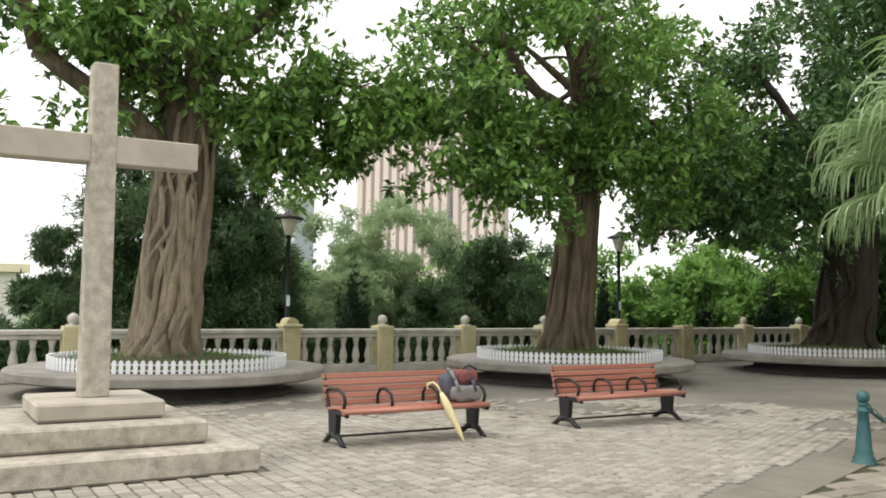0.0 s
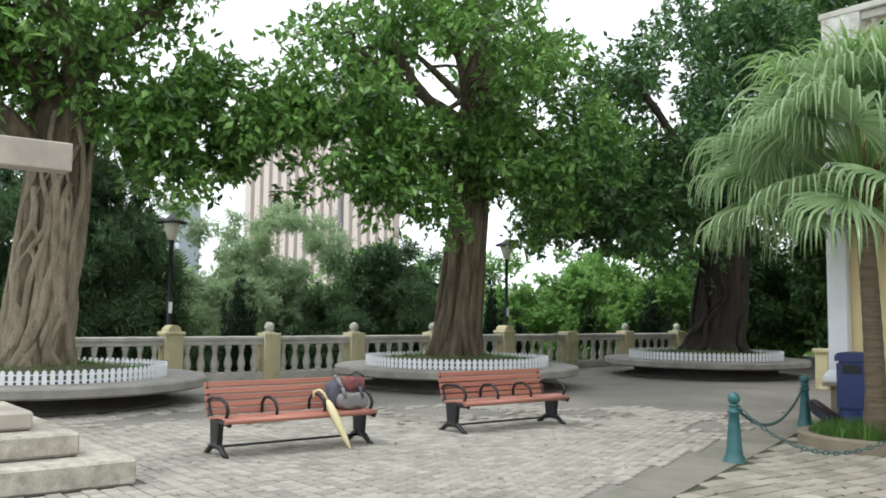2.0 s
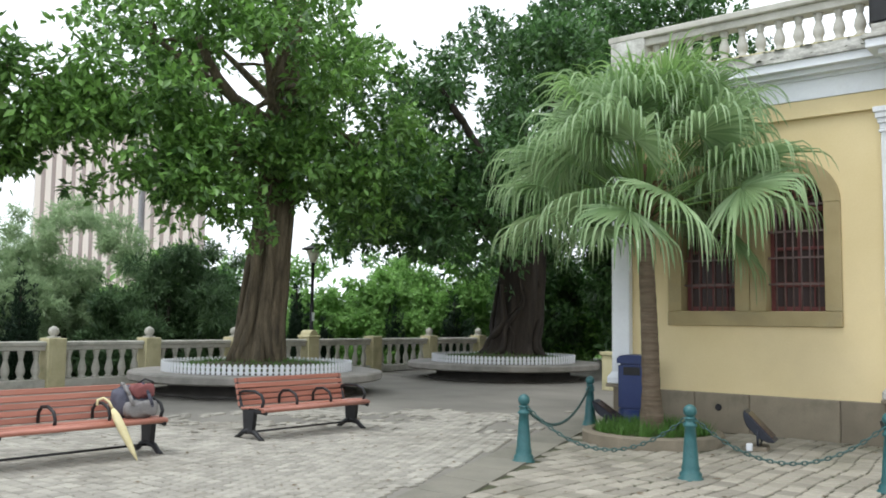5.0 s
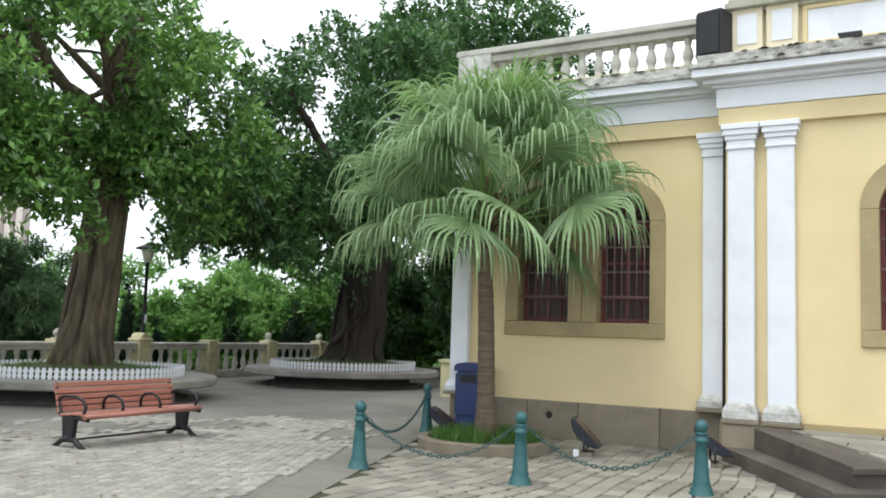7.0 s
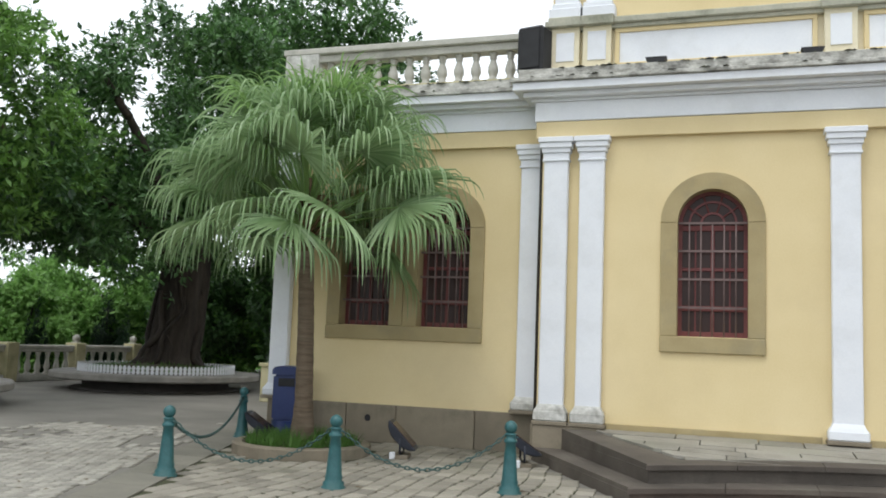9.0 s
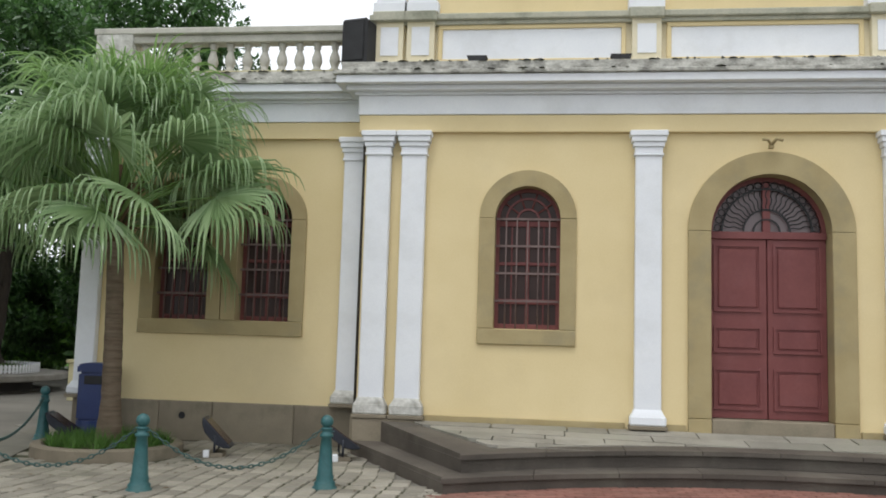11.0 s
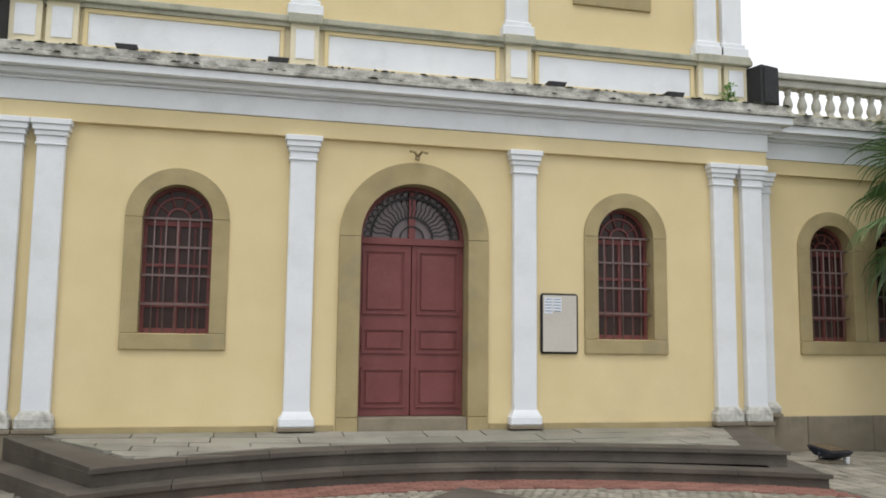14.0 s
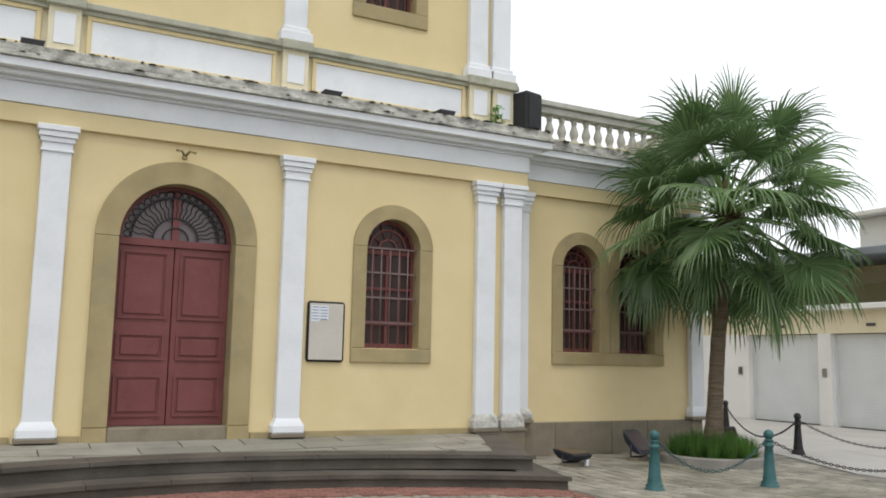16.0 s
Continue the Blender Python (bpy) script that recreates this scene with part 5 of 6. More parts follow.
b = bmesh.new()
pillow(b, 0.14, 0.22, 0.17, (-0.03, 0, 0.17))
part("bag_body", b, CANVAS, bp)
b = bmesh.new()
pillow(b, 0.06, 0.2, 0.085, (0.12, 0.02, 0.1))
part("front_pocket", b, CANVASLIGHT, bp, "light grey front pocket")
b = bmesh.new()
pillow(b, 0.05, 0.15, 0.07, (0.08, 0.05, 0.29))
part("top_flap", b, REDCLOTH, bp, "red top flap")
for y in (-0.13, 0.1):
    b = bmesh.new()
    pts = [(-0.03, y, 0.37), (0.06, y - 0.02, 0.36), (0.14, y, 0.26), (0.17, y + 0.03, 0.14), (0.1, y + 0.04, 0.04)]
    for p0, p1 in zip(pts, pts[1:]):
        tube(b, [p0, p1], 0.022, 6)
    part("strap", b, CANVAS if y > 0 else CANVASLIGHT, bp)
b = bmesh.new()
tube(b, [(0, 0.05, 0.37), (0.03, 0.12, 0.42), (0.02, 0.22, 0.38), (0.02, 0.24, 0.3)], 0.012, 6)
part("grab_handle", b, BLACK, bp)

um = thing("umbrella", "folded cream umbrella leaning against the park bench", "umbrella")
A, B = Vector((-11.5, -6.74, 0.025)), Vector((-11.72, -6.92, 0.56))
b = bmesh.new()
pts = [A.lerp(B, k / 8) for k in range(9)]
tube(b, pts, [0.006, 0.02, 0.03, 0.037, 0.042, 0.045, 0.045, 0.04, 0.02], 10)
part("canopy", b, CREAM, um)
b = bmesh.new()
dv = (B - A).normalized()
tube(b, [B, B + dv * 0.08, B + dv * 0.13 + Vector((-0.02, -0.03, 0)), B + dv * 0.13 + Vector((-0.05, -0.08, -0.02)), B + dv * 0.09 + Vector((-0.06, -0.1, -0.04))], 0.014, 8)
part("handle", b, CREAM, um)

# ---- stone cross on three steps ----
cross = thing("stone_cross", "tall plain granite cross on three stepped granite blocks", "cross", at=(-12.18, -10.58, 0))
for half, z0, z1 in ((1.26, 0.0, 0.24), (0.88, 0.24, 0.455), (0.56, 0.455, 0.63)):
    for sx in (-1, 1):
        b = bmesh.new()
        box(b, *sorted((sx * 0.004, sx * half)), -half, half, z0 + 0.014, z1, 0.022)
        part("plinth_step", b, CROSSSTONE if z0 < 0.4 else PINKSTONE, cross)
# thin dark slabs: stained mortar, and the shadow gap under each block as colour
for half, z0 in ((1.23, 0.0), (0.855, 0.24), (0.535, 0.455)):
    b = bmesh.new()
    box(b, -half, half, -half, half, z0, z0 + 0.03)
    part("mortar_bed", b, DARKBASE, cross, "dark weathered mortar with painted gap shadow under the block")
b = bmesh.new()
vs = box(b, -0.125, 0.125, -0.125, 0.125, 0.63, 3.88, 0.012)
for v in b.verts:
    k = 1.06 - 0.12 * (v.co.z - 0.625) / 3.3
    v.co.x, v.co.y = v.co.x * k, v.co.y * k
part("post", b, CROSSSTONE, cross)
b = bmesh.new()
box(b, -0.125, 0.125, -0.92, -0.117, 2.89, 3.17, 0.012), box(b, -0.125, 0.125, 0.117, 0.92, 2.89, 3.17, 0.012)
part("arm", b, PINKSTONE, cross, "horizontal granite arm")


# ---- bollards and chains ----
def bollard(paint, label):
    t = thing("bollard", label, "bollard", "chained bollards")
    b = bmesh.new()
    lathe(b, [(0.125, 0), (0.125, 0.03), (0.105, 0.045), (0.11, 0.075), (0.085, 0.10), (0.09, 0.13), (0.08, 0.16), (0.062, 0.40), (0.052, 0.52), (0.068, 0.53), (0.068, 0.555), (0.05, 0.57), (0.05, 0.60), (0.065, 0.61), (0.04, 0.625)], 18)
    part("shaft", b, paint, t)
    b = bmesh.new()
    lathe(b, [(0.02, 0.62)] + [(0.066 * math.cos(a), 0.68 + 0.066 * math.sin(a)) for a in [radians(-65 + 15 * k) for k in range(11)]] + [(0.006, 0.747)], 16)
    part("ball", b, paint, t)
    b = bmesh.new()
    tube(b, [(0.055 + 0.02 * math.cos(q), 0.02 * math.sin(q), 0.585) for q in [2 * math.pi * k / 10 for k in range(11)]], 0.006, 5)
    part("chain_eye", b, paint, t)
    return t


def chain(a, b, sag, metal=CHAIN, group="chains"):
    """Sagging chain of single links between two bollards."""
    a, b = Vector((*a, 0.585)), Vector((*b, 0.585))
    t = thing("chain", ("sagging teal" if metal is CHAIN else "sagging blackish") + " chain between two bollards", "chain", group, at=a)
    n = max(12, int((b - a).length / 0.055))
    bm = bmesh.new()
    tube(bm, [(0.034 * math.cos(q), 0.016 * math.sin(q), 0) for q in [2 * math.pi * k / 8 for k in range(9)]], 0.0075, 5)
    me = mesh_of("link", bm, metal)
    u = (b - a).normalized()
    a, b = a + u * 0.07, b - u * 0.07
    for k in range(n + 1):
        f = k / n
        p = a.lerp(b, f) - Vector((0, 0, sag * (1 - (2 * f - 1) ** 2)))
        d = (b - a) + Vector((0, 0, sag * 4 * (2 * f - 1)))
        ob = new("link", me)
        ob.parent = t
        ob.matrix_basis = Matrix.Translation(p - t.location) @ d.to_track_quat('X', 'Z').to_matrix().to_4x4() @ Matrix.Rotation(math.pi / 2 * (k % 2), 4, 'X')


BOL = [(-9.74, -0.35), (-8.55, -3.86), (-6.72, -3.65), (-5.06, -3.02), (5.26, -3.36), (6.92, -3.68), (10.79, -0.9), (13.39, 3.31), (10.6, -4.4), (13.4, -2.6)]
first = bollard(TEAL, "teal cast iron bollard with ball top and stepped foot")
first.location = (*BOL[0], 0)
for x, y in BOL[1:6]:
    copy_thing(first, pose(x, y, 0))
other = bollard(IRON, "blackish cast iron bollard by the garage forecourt")
other.location = (*BOL[6], 0)
for x, y in BOL[7:]:
    copy_thing(other, pose(x, y, 0))
for i, j, s in ((0, 1, 0.34), (1, 2, 0.36), (2, 3, 0.36), (4, 5, 0.36), (5, 8, 0.4), (6, 9, 0.42), (6, 7, 0.45)):
    chain(BOL[i], BOL[j], s, IRON if j > 5 else CHAIN)


# ---- fan palms ----
def fan_frond(b, origin, az, el, petiole, length, droop, r, segs=38, spread=4.2, joined_to=0.46):
    """One fan leaf: pleats joined near the end of an arching stalk, then free tapering tips that hang."""
    out = Vector((math.cos(az), math.sin(az), 0))
    side = Vector((-math.sin(az), math.cos(az), 0))
    down = Vector((0, 0, -1))
    pts, e = [origin.copy()], el
    for k in range(5):
        pts.append(pts[-1] + (out * math.cos(e) + Vector((0, 0, math.sin(e)))) * petiole / 5)
        e -= 0.04 + 0.055 * math.cos(el)
    hub = pts[-1]
    e -= r.uniform(0.0, 0.6)
    tilt = out * math.cos(e) + Vector((0, 0, math.sin(e)))
    roll, nrm = r.uniform(-0.8, 0.8), tilt.cross(side)
    side = side * math.cos(roll) + nrm * math.sin(roll)
    up = tilt.cross(side).normalized()
    up = up if up.z > 0 or abs(e) > 1.5 else -up
    step = spread / segs
    rows_n = 12
    for k in range(segs):
        f = -1 + 2 * (k + 0.5) / segs
        a = f * spread / 2
        w = (tilt * math.cos(a) + side * math.sin(a) + up * (0.16 - 0.42 * abs(f) ** 1.5)).normalized()
        ln = length * (1 - 0.30 * abs(f) ** 1.6) * r.uniform(0.82, 1.15)
        split = joined_to * r.uniform(0.9, 1.12)
        bend, kink = droop * r.uniform(0.7, 1.3), r.uniform(0.0, 0.1)
        tw = r.uniform(-0.35, 0.35)
        rows, p, dirv, acr = [], hub.copy(), w.copy(), up.cross(w).normalized()
        for q in range(rows_n + 1):
            g = q / rows_n
            rho = g * ln
            if g <= split:
                half = rho * step * 0.5 + 0.002
                dep = half * 0.85
            else:
                h = (g - split) / (1 - split)
                half = (split * ln * step * 0.5) * (0.72 - 0.1 * h) * (1 - h) ** 0.55 + 0.0015
                dep = half * 0.7
            n2 = acr.cross(dirv)
            ac = acr * math.cos(tw * max(0, g - split)) + n2 * math.sin(tw * max(0, g - split))
            rows.append((b.verts.new(p - ac * half - n2 * dep), b.verts.new(p), b.verts.new(p + ac * half - n2 * dep)))
            p = p + dirv * ln / rows_n
            if g < split + kink:
                pull = 0.03 * droop + 0.02 * droop * abs(f)
            elif g < split + kink + 0.2:
                pull = 0.85 * bend
            else:
                pull = 0.45 * bend
            dirv = (dirv + down * pull).normalized()
            acr = (acr - dirv * acr.dot(dirv)).normalized()
        for c0, c1 in zip(rows, rows[1:]):
            b.faces.new((c0[0], c0[1], c1[1], c1[0]))
            b.faces.new((c0[1], c0[2], c1[2], c1[1]))
    return pts


def fan_palm(label, x, y, trunk_h, trunk_r, lean, fronds, mats, seed, length, pet, droop, ring_r, ring_h, ringmat, el_lo=-35, el_hi=80, tall=1.0):
    r = random.Random(seed)
    t = thing("fan_palm", label, "palm", at=(x, y, 0))
    b = bmesh.new()
    prof, n = [], 26
    pts = [(lean[0] * (k / n), lean[1] * (k / n) + 0.04 * math.sin(3 * k / n), 0.05 + trunk_h * k / n) for k in range(n + 1)]
    tube(b, pts, [trunk_r * (1.0 + 0.45 * max(0, 0.22 - k / n) / 0.22) * (1 - 0.22 * k / n) * (1 + 0.05 * (k % 2)) for k in range(n + 1)], 14)
    part("trunk", b, PALMBARK, t)
    top = Vector((lean[0], lean[1], trunk_h))
    b = bmesh.new()
    for k in range(34):
        a, h = r.uniform(0, 6.28), r.uniform(-0.05, 0.55)
        o = top + Vector((math.cos(a) * trunk_r * 0.8, math.sin(a) * trunk_r * 0.8, h))
        tube(b, [o, o + Vector((math.cos(a) * 0.12, math.sin(a) * 0.12, 0.12)), o + Vector((math.cos(a) * 0.22, math.sin(a) * 0.22, 0.05 + 0.2 * r.random()))], [0.03, 0.02, 0.006], 5)
    lathe(b, [(trunk_r * 0.8, -0.1), (trunk_r * 1.15, 0.15), (trunk_r * 0.9, 0.6), (0.03, 0.9)], 12, top)
    part("leaf_base_sheath", b, DEADLEAF, t, "fibrous brown leaf bases")
    for k in range(fronds):
        f = k / (fronds - 1)
        az = k * 2.399963 + r.uniform(-0.25, 0.25)
        el = radians(el_hi + (el_lo - el_hi) * f ** 0.85 + r.uniform(-11, 11))
        o = top + Vector((math.cos(az) * 0.05, math.sin(az) * 0.05, 0.5 - 0.4 * f))
        b = bmesh.new()
        stalk = fan_frond(b, o, az, el, pet * r.uniform(0.8, 1.15), length * r.uniform(0.9, 1.1) * (0.85 if f < 0.1 else 1), droop * (0.35 + 0.65 * min(1, 1.8 * f)), r)
        fr = part("frond", b, mats[0] if f < 0.2 else mats[1 + (k % 5 == 3)], t)
        b = bmesh.new()
        tube(b, stalk, [0.024, 0.02, 0.017, 0.014, 0.012, 0.01], 6)
        part("petiole", b, FRONDYOUNG, fr)
    pl = thing("palm_planter", "low round " + ("mossy kerb" if ringmat is not RIM else "grey stone") + " ring with grass round the palm", "planter", at=(x, y, 0))
    b = bmesh.new()
    rings = [[b.verts.new((q * math.cos(2 * math.pi * k / 40), q * math.sin(2 * math.pi * k / 40), z)) for k in range(40)] for q, z in ((ring_r - 0.14, 0), (ring_r, 0), (ring_r, ring_h - 0.02), (ring_r - 0.02, ring_h), (ring_r - 0.12, ring_h), (ring_r - 0.14, ring_h - 0.03))]
    for a, c in zip(rings, rings[1:] + rings[:1]):
        for k in range(40):
            b.faces.new((a[k], a[(k + 1) % 40], c[(k + 1) % 40], c[k]))
    part("kerb_ring", b, ringmat, pl)
    b = bmesh.new()
    lathe(b, [(ring_r - 0.13, 0.0), (ring_r - 0.13, ring_h - 0.04), (0.2, ring_h + 0.02), (0.02, ring_h + 0.02)], 30)
    part("soil", b, EARTH, pl)
    q = np.random.RandomState(seed)
    n = int(2600 * tall)
    a, d = q.uniform(0, 6.283, n), np.sqrt(q.uniform(0.02, 1, n)) * (ring_r - 0.16)
    p = np.stack([d * np.cos(a), d * np.sin(a), 0 * a + ring_h - 0.04], 1)
    hgt = q.uniform(0.05, 0.26, n) * (1.15 - 0.5 * d / ring_r) * tall
    tip = p + np.stack([q.normal(size=n) * 0.07, q.normal(size=n) * 0.07, hgt], 1)
    sd = np.stack([np.cos(a * 7), np.sin(a * 7), 0 * a], 1) * 0.009
    raw("grass", np.stack([p - sd, p + sd, tip], 1).reshape(-1, 3).tolist(), np.arange(n * 3).reshape(-1, 3).tolist(), GRASS, pl)


fan_palm("fan palm with pale drooping fronds and a slim ringed trunk", -8.27, -1.31, 2.76, 0.125, (-0.10, 0.0), 60, (FRONDYOUNG, FRONDPALE, FRONDMID), 5, 1.12, 1.3, 1.1, 0.9, 0.16, PLINTH, 17, 88)
fan_palm("fan palm with deep green fronds and a ringed trunk", 8.2, -1.42, 3.75, 0.13, (0.42, 0.02), 72, (FRONDDARK, FRONDDARK, FRONDMID), 9, 1.02, 1.34, 0.5, 0.82, 0.16, RIM, -38, 86, 1.9)

# ---- litter bin and ground floodlights ----
bn = thing("litter_bin", "dark blue plastic litter bin with hooded top", "litter bin", at=(-9.2, -0.02, 0), rz=0.35)
b = bmesh.new()
slab(b, [(-0.2, -0.18), (0.2, -0.18), (0.2, 0.18), (-0.2, 0.18)], 0.28, 0.95)
bmesh.ops.bevel(b, geom=b.edges[:], offset=0.03, segments=2, affect='EDGES')
part("body", b, BLUE, bn)
b = bmesh.new()
slab(b, [(-0.215, 0.95), (0.215, 0.95), (0.215, 1.02), (0.18, 1.06), (0.08, 1.075), (-0.08, 1.075), (-0.18, 1.06), (-0.215, 1.02)], -0.195, 0.195, "y")
part("lid", b, BLUE, bn)
b = bmesh.new()
lathe(b, [(0.27, 0), (0.27, 0.1), (0.22, 0.14), (0.22, 0.28)], 16)
part("foot", b, BLUE, bn)
b = bmesh.new()
box(b, -0.12, 0.12, -0.19, -0.181, 0.78, 0.9, 0.004)
part("mouth", b, BLACK, bn, "black opening")


def floodlight(x, y, rz, tilt, h=0.16):
    t = thing("ground_floodlight", "grey floodlight on a bracket and concrete block by the wall", "floodlight", "ground floodlights", at=(x, y, 0), rz=rz)
    b = bmesh.new()
    box(b, -0.17, 0.17, -0.1, 0.1, 0, 0.07, 0.012)
    part("block", b, PLINTH, t)
    b = bmesh.new()
    tube(b, [(-0.19, 0, h + 0.08), (-0.19, 0, 0.09), (0, 0, 0.08), (0.19, 0, 0.09), (0.19, 0, h + 0.08)], 0.014, 6)
    part("bracket", b, LAMPMETAL, t)
    b = bmesh.new()
    box(b, 0.16, 0.23, -0.13, -0.06, 0.02, 0.11, 0.008)
    part("junction_box", b, PICKET, t, "small white junction box")
    b = bmesh.new()
    slab(b, [(-0.10, -0.085), (0.10, -0.085), (0.2, -0.04), (0.25, 0.01), (0.255, 0.03), (-0.255, 0.03), (-0.25, 0.01), (-0.2, -0.04)], -0.18, 0.18, "x")
    bmesh.ops.bevel(b, geom=b.edges[:], offset=0.012, segments=1, affect='EDGES')
    for v in b.verts:
        v.co = Matrix.Rotation(tilt, 3, 'X') @ v.co + Vector((0, 0, h + 0.1))
    part("housing", b, LAMPMETAL, t)
    b = bmesh.new()
    box(b, -0.17, 0.17, -0.2, 0.2, 0.031, 0.04, 0.003)
    for v in b.verts:
        v.co = Matrix.Rotation(tilt, 3, 'X') @ v.co + Vector((0, 0, h + 0.1))
    part("lens", b, GLASS, t)


floodlight(-6.95, -1.1, -1.35, -0.8, 0.2)
floodlight(-5.4, -0.95, -1.2, -0.6, 0.2)
floodlight(-9.35, -0.5, -1.3, -0.6)
floodlight(5.75, -1.0, 0.1, 0.12, 0.1)
floodlight(7.25, -0.75, 0.2, 0.75, 0.2)
floodlight(9.25, -0.75, -0.4, 0.9, 0.2)

# ---- garages beside the church ----
gar = thing("garage_building", "white and cream garage block with grey roller doors", "garage", at=(17.75, 0, 0))
b = bmesh.new()
piers = [(-9.0, -8.4), (-5.5, -4.9), (-2.0, -1.4), (1.0, 1.4), (3.8, 4.2), (6.6, 8.4), (10.5, 11.2)]
for y0, y1 in piers:
    b = bmesh.new()
    box(b, 0, 0.5, y0, y1, 0, 2.45)
    part("pier_wall", b, GARWHITE, gar)
b = bmesh.new()
box(b, 0.02, 0.5, -9, 11.2, 2.45, 3.05)
part("fascia", b, GARCREAM, gar, "cream fascia above the doors")
b = bmesh.new()
box(b, -0.25, 0.5, -9, 11.2, 3.05, 3.2, 0.02)
part("ledge", b, GARWHITE, gar)
b = bmesh.new()
box(b, 0.4, 0.6, -9, 11.2, 3.2, 3.75)
part("parapet", b, OLIVE, gar, "dark olive parapet wall")
for y in (-8.6, -3.8, 1.0, 5.8, 10.6):
    b = bmesh.new()
    box(b, 0.2, 0.55, y, y + 0.35, 3.2, 4.4)
    part("column", b, GARWHITE, gar)
b = bmesh.new()
box(b, 2.0, 2.2, -9, 11.2, 3.2, 4.4)
part("loggia_wall", b, GARCREAM, gar, "cream loggia wall in shade")
b = bmesh.new()
box(b, -0.3, 6.0, -9, 11.4, 4.4, 4.62, 0.03)
part("roof_slab", b, ROOFGREY, gar, "grey metal roof edge")
b = bmesh.new()
box(b, 1.6, 6.0, -9, 4.0, 4.62, 5.7, 0.03), box(b, 1.2, 6.0, -9.2, 4.2, 5.7, 5.85, 0.03)
part("upper_storey", b, FARWHITE, gar)
b = bmesh.new()
box(b, 0.5, 6.0, -9, 11.2, 0, 3.05)
part("core", b, GARWHITE, gar)
for (a0, a1), (c0, c1) in zip(piers, piers[1:]):
    dr = new("roller_door")
    dr.parent, dr.location = gar, (0.2, 0, 0)
    b = bmesh.new()
    n = 30
    for k in range(n):
        box(b, 0.0, 0.03, a1 + 0.04, c0 - 0.04, 0.03 + 2.4 * k / n, 0.03 + 2.4 * (k + 0.985) / n, 0.004)
    part("slats", b, SHUTTER, dr)
    for y in (a1, c0 - 0.05):
        b = bmesh.new()
        box(b, -0.03, 0.1, y, y + 0.05, 0, 2.44)
        part("guide_rail", b, SHUTTER, dr)
    b = bmesh.new()
    box(b, -0.205, -0.185, (a1 + c0) / 2 - 0.13, (a1 + c0) / 2 + 0.13, 2.62, 2.70)
    part("number_plate", b, DARKBASE, dr)
for y in (4.0, 6.9):
    b = bmesh.new()
    box(b, -0.05, 0, y - 0.06, y + 0.06, 1.3, 1.52, 0.008)
    part("switch_box", b, STRIP if y < 5 else DARKBASE, gar)

# ---- distant buildings ----
tw = thing("tower_block", "tall pinkish tower block with vertical window strips, haze painted into its colours", "tower", at=(-262, 126, -14), rz=radians(-24))
b = bmesh.new()
box(b, 0, 22, -14, 14, 0, 84), box(b, -6, 20, 16, 34, 0, 94)
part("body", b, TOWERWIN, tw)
for k in range(11):
    b = bmesh.new()
    box(b, 22, 22.8, -14 + 2.62 * k, -12.5 + 2.62 * k, 0, 76)
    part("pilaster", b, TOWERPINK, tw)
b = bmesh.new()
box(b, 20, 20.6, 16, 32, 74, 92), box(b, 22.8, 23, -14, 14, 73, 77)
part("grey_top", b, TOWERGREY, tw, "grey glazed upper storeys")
for k in range(6):
    b = bmesh.new()
    box(b, 20, 20.8, 16 + 2.8 * k, 17.6 + 2.8 * k, 0, 90)
    part("pilaster", b, TOWERPINK, tw)
t2 = thing("far_office_block", "pale blue-grey office block in the distance", "building", at=(-306, 103, -14))
b = bmesh.new()
box(b, 0, 10, 0, 7.5, 0, 53)
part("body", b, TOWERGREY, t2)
b = bmesh.new()
box(b, -0.5, 10.5, -0.5, 8, 53, 54.5)
part("roof", b, FARWHITE, t2)
t3 = thing("far_low_house", "cream low building far below the plaza", "building", at=(-134, -31, -14))
b = bmesh.new()
box(b, 0, 14, -12, 30, 0, 19.0)
part("body", b, FARWHITE, t3)
b = bmesh.new()
box(b, -1, 15, -13, 31, 19.0, 20.0)
part("roof", b, GARCREAM, t3)
for k in range(8):
    b = bmesh.new()
    box(b, 14, 14.3, -10 + 5 * k, -7.4 + 5 * k, 15, 18)
    part("window", b, TOWERWIN, t3)

# ---- paving pieces ----
BR = random.Random(9)


def paver_mesh(name, w, d, material, dome=0.004):
    """One worn paving piece, its top edges rounded."""
    b = bmesh.new()
    box(b, -w / 2, w / 2, -d / 2, d / 2, 0.0, 0.022, min(w, d) * 0.07)
    return mesh_of(name, b, material)


def in_plaza(x, y):
    kerb = -8.55 - (y + 3.86) * 0.34
    if x > kerb - 0.62 or y > 14 or y < -16:
        return False
    if -13.45 < x < -10.9 and -11.85 < y < -9.3:
        return False
    if math.hypot(x + 3, y + 12) > 11.5 + 5.0 * (0.5 + 0.8 * noise.noise(Vector((x * 0.8, y * 0.8, 3.0)))) + BR.uniform(-1.2, 1.2):
        return False
    return all((x - px) ** 2 + (y - py) ** 2 > 2.2 ** 2 for px, py in PLANTERS)


def in_setts(x, y):
    kerb = -8.55 - (y + 3.86) * 0.34
    if x < kerb + 0.12 or x > 9.2 + 0.5 * (y + 3) or y > 0.3 or y < -7:
        return False
    if -5.5 < x < 5.2 and y > front(x, -2.36, 0.09, 0.073) and not (x < -3.86 and y < -0.18 - (x + 5.45) * 1.78 - 0.1) and not (x > 4.22 and y < -3.0 + (x - 4.22) * 3.0):
        return False
    return all((x - px) ** 2 + (y - py) ** 2 > q * q for px, py, q in ((-8.27, -1.31, 0.93), (8.2, -1.42, 0.85)))


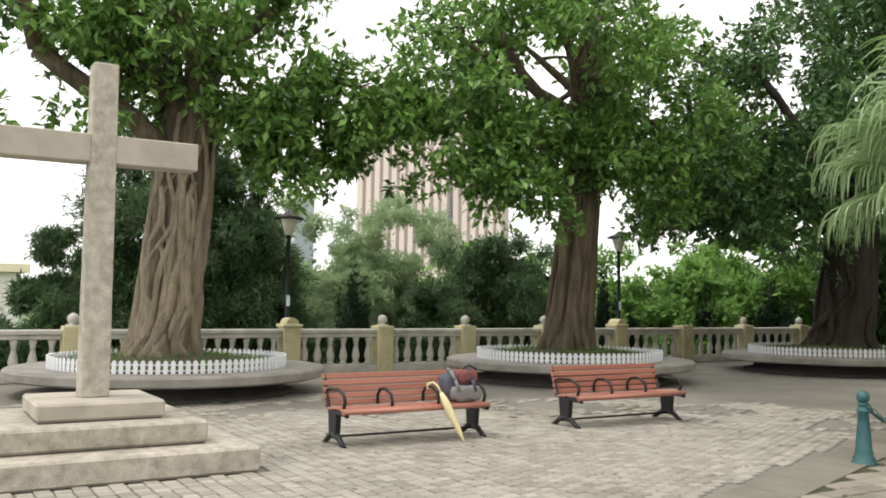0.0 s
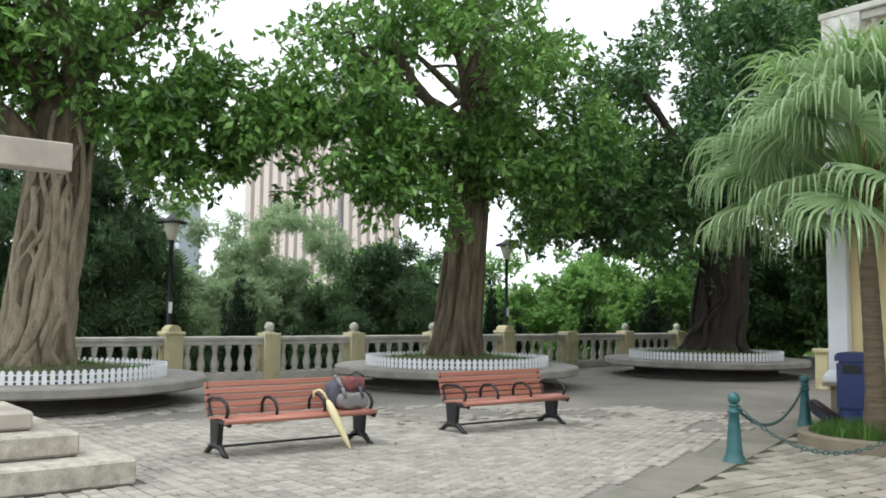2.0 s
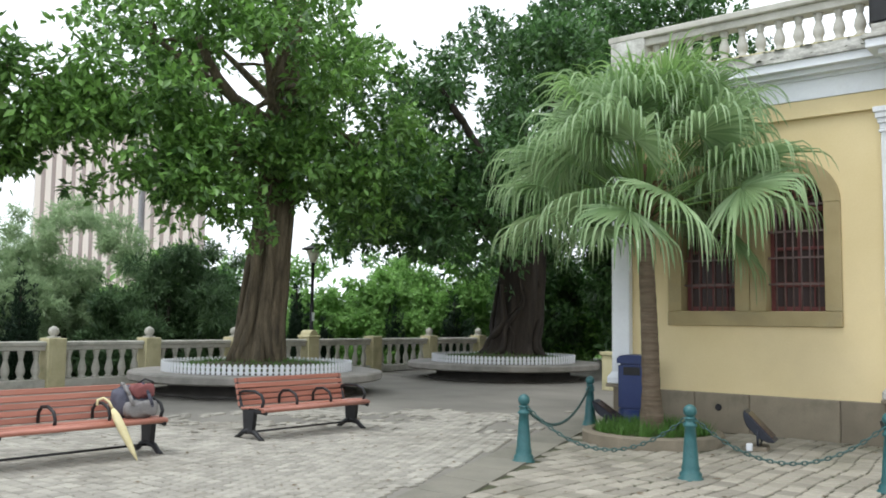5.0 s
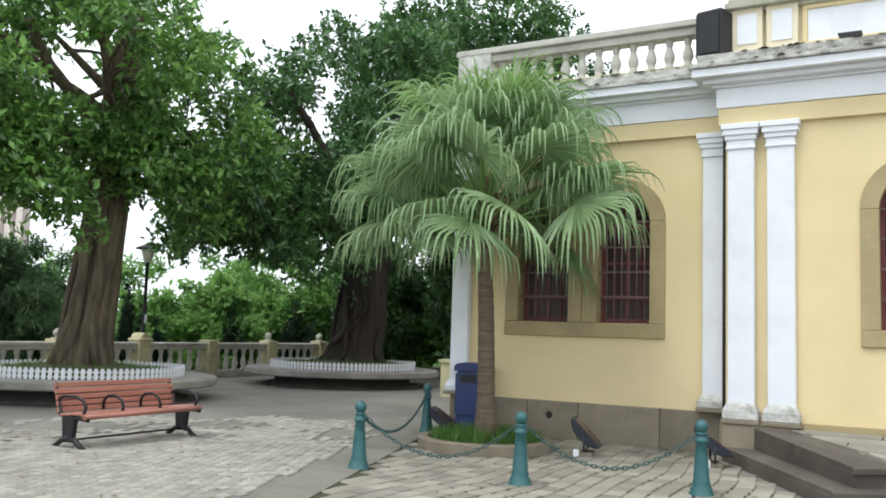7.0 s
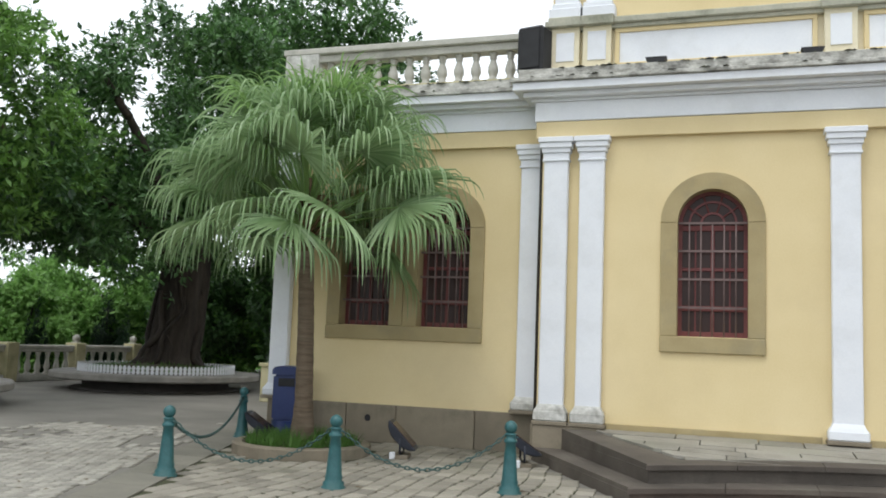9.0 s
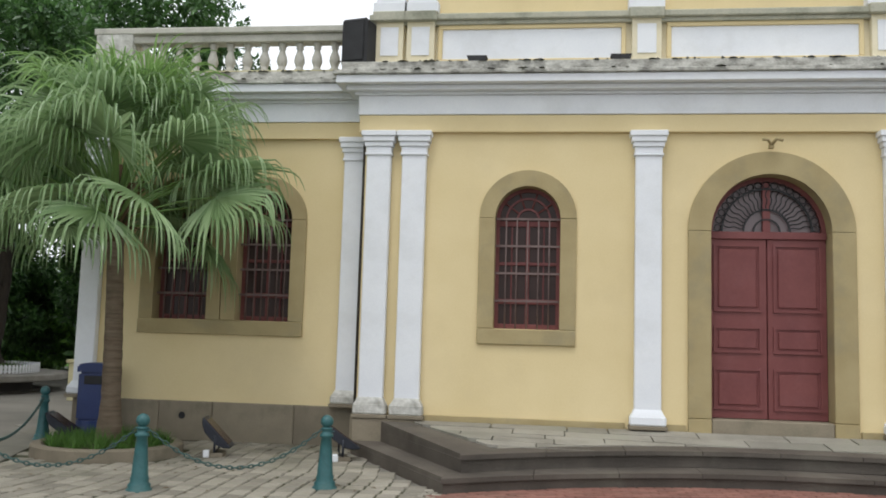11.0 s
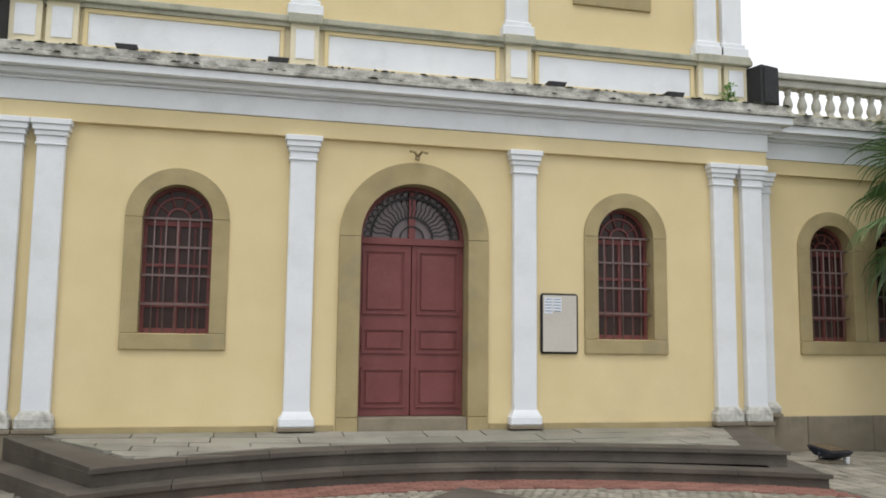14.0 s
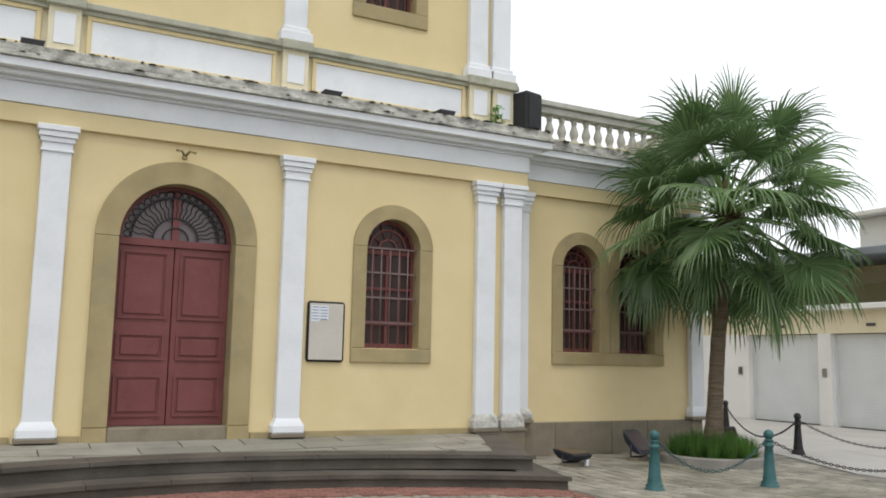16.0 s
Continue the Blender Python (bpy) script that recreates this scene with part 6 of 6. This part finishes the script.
def joined(name, cells, material, label, parent, h=0.02):
    """All the pieces past the singly built ones, each with bevelled top, in one mesh."""
    v, f = [], []
    for x, y, w, d, a in cells:
        ca, sa = math.cos(a), math.sin(a)
        i = len(v)
        t = h + BR.uniform(-0.003, 0.003)
        for k, z in ((1.0, 0.0), (0.985, t - 0.006), (0.86, t)):
            for sx, sy in ((-1, -1), (1, -1), (1, 1), (-1, 1)):
                px, py = sx * w / 2 * k, sy * d / 2 * k
                v.append((x + px * ca - py * sa, y + px * sa + py * ca, z))
        for lv in (0, 4):
            for k in range(4):
                f.append((i + lv + k, i + lv + (k + 1) % 4, i + lv + 4 + (k + 1) % 4, i + lv + 4 + k))
        f.append((i + 8, i + 9, i + 10, i + 11))
    ob = raw(name, v, f, material, parent)
    return tagged(ob, label, kind="stuff")


bricks, near = [], []
y, row = -13.0, 0
while y < 4.5:
    x = -17.5 + 0.064 * (row % 2)
    while x < -7.0:
        c = (x + BR.uniform(-0.003, 0.003), y + BR.uniform(-0.003, 0.003), 0.115, 0.128, BR.uniform(-0.025, 0.025))
        if in_plaza(x, y):
            (near if -10.6 < x < -9.0 and -7.3 < y < -4.3 else bricks).append(c)
        x += 0.129
    y, row = y + 0.142, row + 1
plaza_floor = tagged(new("plaza_paving"), "grey brick paving of the plaza, worn and stained", "paving", kind="structure")
pm = paver_mesh("brick", 0.115, 0.128, BRICKPIECE)
extra = near[300:]
for x, y, w, d, a in near[:300]:
    shared("brick", pm, plaza_floor, x, y, 0, a)
joined("brick_field", bricks + extra, BRICKPAVE, "grey brick paving", plaza_floor)

setts, near = [], []
x, col = -10.2, 0
while x < 12.5:
    y = -6.6 + 0.13 * (col % 2) + BR.uniform(-0.03, 0.03)
    while y < 0.32:
        wob = 0.10 * math.sin(y * 0.9 + 0.25 * x) + 0.035 * math.sin(y * 2.7 + x)
        d = BR.uniform(0.21, 0.28)
        c = (x + wob + BR.uniform(-0.006, 0.006), y + d / 2, BR.uniform(0.182, 0.194), d - 0.022, BR.uniform(-0.03, 0.03) - 0.09 * math.cos(y * 0.9 + 0.25 * x))
        if abs(c[0]) > 4.15 and in_setts(c[0], c[1]):
            (near if -7.6 < x < -5.2 and -4.9 < y < -2.3 else setts).append(c)
        y += d
    x, col = x + 0.206, col + 1
y, row = -6.6, 0
while y < 0.32:
    x = -4.14 + 0.06 * (row % 2)
    while x < 4.14:
        wob = 0.16 * abs(math.sin(x * 1.9 + 0.4))
        c = (x + BR.uniform(-0.008, 0.008), y + wob + BR.uniform(-0.006, 0.006), BR.uniform(0.088, 0.104), BR.uniform(0.088, 0.102), BR.uniform(-0.1, 0.1))
        if in_setts(x, y + wob):
            setts.append(c)
        x += 0.114
    y, row = y + 0.114, row + 1
MOSSBED = surf("mossy_joint_sand", (0.035, 0.04, 0.018), (0.09, 0.092, 0.05), 3.0, 1.0, 0.5, 40, stain=(0.11, 0.10, 0.08), stain_scale=0.8, stain_amount=0.6)
sett_floor = tagged(new("sett_paving"), "yellowish granite setts in wavering rows, mossy by the church", "paving", kind="structure")
pm = paver_mesh("sett", 0.188, 0.222, COBBLEPIECE)
for x, y, w, d, a in near[:300]:
    shared("sett", pm, sett_floor, x, y, 0, a)
joined("sett_field", setts + near[300:], COBBLE, "yellowish granite setts", sett_floor)

b = bmesh.new()
slab(b, [(-7.6, -6.6), (-4.2, -6.6), (-4.2, -2.9), (-5.5, -0.3), (-5.5, 0.33), (-9.9, 0.33)], 0.0, 0.006), slab(b, [(4.3, -6.6), (7.4, -6.6), (9.2, -3.0), (10.8, 0.33), (5.0, 0.33), (4.3, -2.6)], 0.0, 0.006)
part("joint_bed", b, MOSSBED, sett_floor, "mossy sand in the joints")

kerb_strip = tagged(new("kerb_strip"), "grey granite slabs between brick and sett paving", "kerb", kind="structure")
for k in range(14):
    yy = -8.6 + 0.68 * k
    b = bmesh.new()
    e0, e1 = -8.55 - (yy + 3.86) * 0.34, -8.55 - (yy + 0.67 + 3.86) * 0.34
    slab(b, [(e0 - 0.5, yy), (e0 + 0.06, yy), (e1 + 0.06, yy + 0.67), (e1 - 0.5, yy + 0.67)], 0.0, 0.024)
    part("slab", b, STRIP, kerb_strip)
reds = []
for k in range(6):
    for q in range(42):
        x = -3.9 + 8.1 * (q + 0.5 * (k % 2)) / 42
        yy = front(x, -1.68 - 0.06 - 0.1 * k, 0.09, 0.073)
        slope = math.atan(-2 * (0.09 if x < 0 else 0.073) * x)
        reds.append((x, yy, 0.187 / math.cos(slope), 0.094, slope))
red_band = tagged(new("red_brick_band"), "red brick band along the foot of the church steps", "paving", kind="structure")
joined("red_bricks", reds, REDBRICK, "red paving bricks", red_band, 0.024)

star = tagged(new("dark_star_inlay"), "dark stone star tip inlaid in the setts", "paving", kind="structure")
for pts in ([(0.1, -2.2), (-0.55, -3.05), (-1.3, -3.9), (0.1, -4.6)], [(0.1, -2.2), (0.1, -4.6), (1.4, -4.0), (0.62, -3.1)]):
    b = bmesh.new()
    slab(b, pts[::-1] if pts[1][0] < 0 else pts[::-1], 0.0, 0.027)
    part("inlay_slab", b, STEPSTONE, star)
q = np.random.RandomState(61)
n = 420
lx, ly = q.uniform(-17.5, -4.5, n), q.uniform(-9.5, 3.0, n)
keep = [k for k in range(n) if in_plaza(lx[k], ly[k]) or in_setts(lx[k], ly[k])]
lv, lf = [], []
for k in keep:
    a, sz = q.uniform(0, 6.28), q.uniform(0.02, 0.05)
    c, e = math.cos(a) * sz, math.sin(a) * sz
    i = len(lv)
    lv += [(lx[k] - c, ly[k] - e, 0.028), (lx[k] + e * 0.45, ly[k] - c * 0.45, 0.036), (lx[k] + c, ly[k] + e, 0.03), (lx[k] - e * 0.45, ly[k] + c * 0.45, 0.034)]
    lf.append((i, i + 1, i + 2, i + 3))
tagged(raw("fallen_leaves", lv, lf, DEADLEAF), "scattered dry fallen leaves on the paving", "leaves", kind="stuff")

fore = tagged(new("forecourt"), "pale concrete forecourt slabs before the garages", "paving", kind="structure")
for k in range(8):
    for m in range(4):
        y0 = -8.0 + 2.4 * k
        xs = [max(9.3 + 0.5 * (yy + 3), 9.3) if yy < 0.2 else 10.2 for yy in (y0, y0 + 2.39)]
        lo = [a + (17.7 - a) * m / 4 for a in xs]
        hi = [a + (17.7 - a) * (m + 1) / 4 - 0.012 for a in xs]
        b = bmesh.new()
        slab(b, [(lo[0], y0), (hi[0], y0), (hi[1], y0 + 2.388), (lo[1], y0 + 2.388)], 0.0, 0.022)
        part("slab", b, FORECOURT, fore)
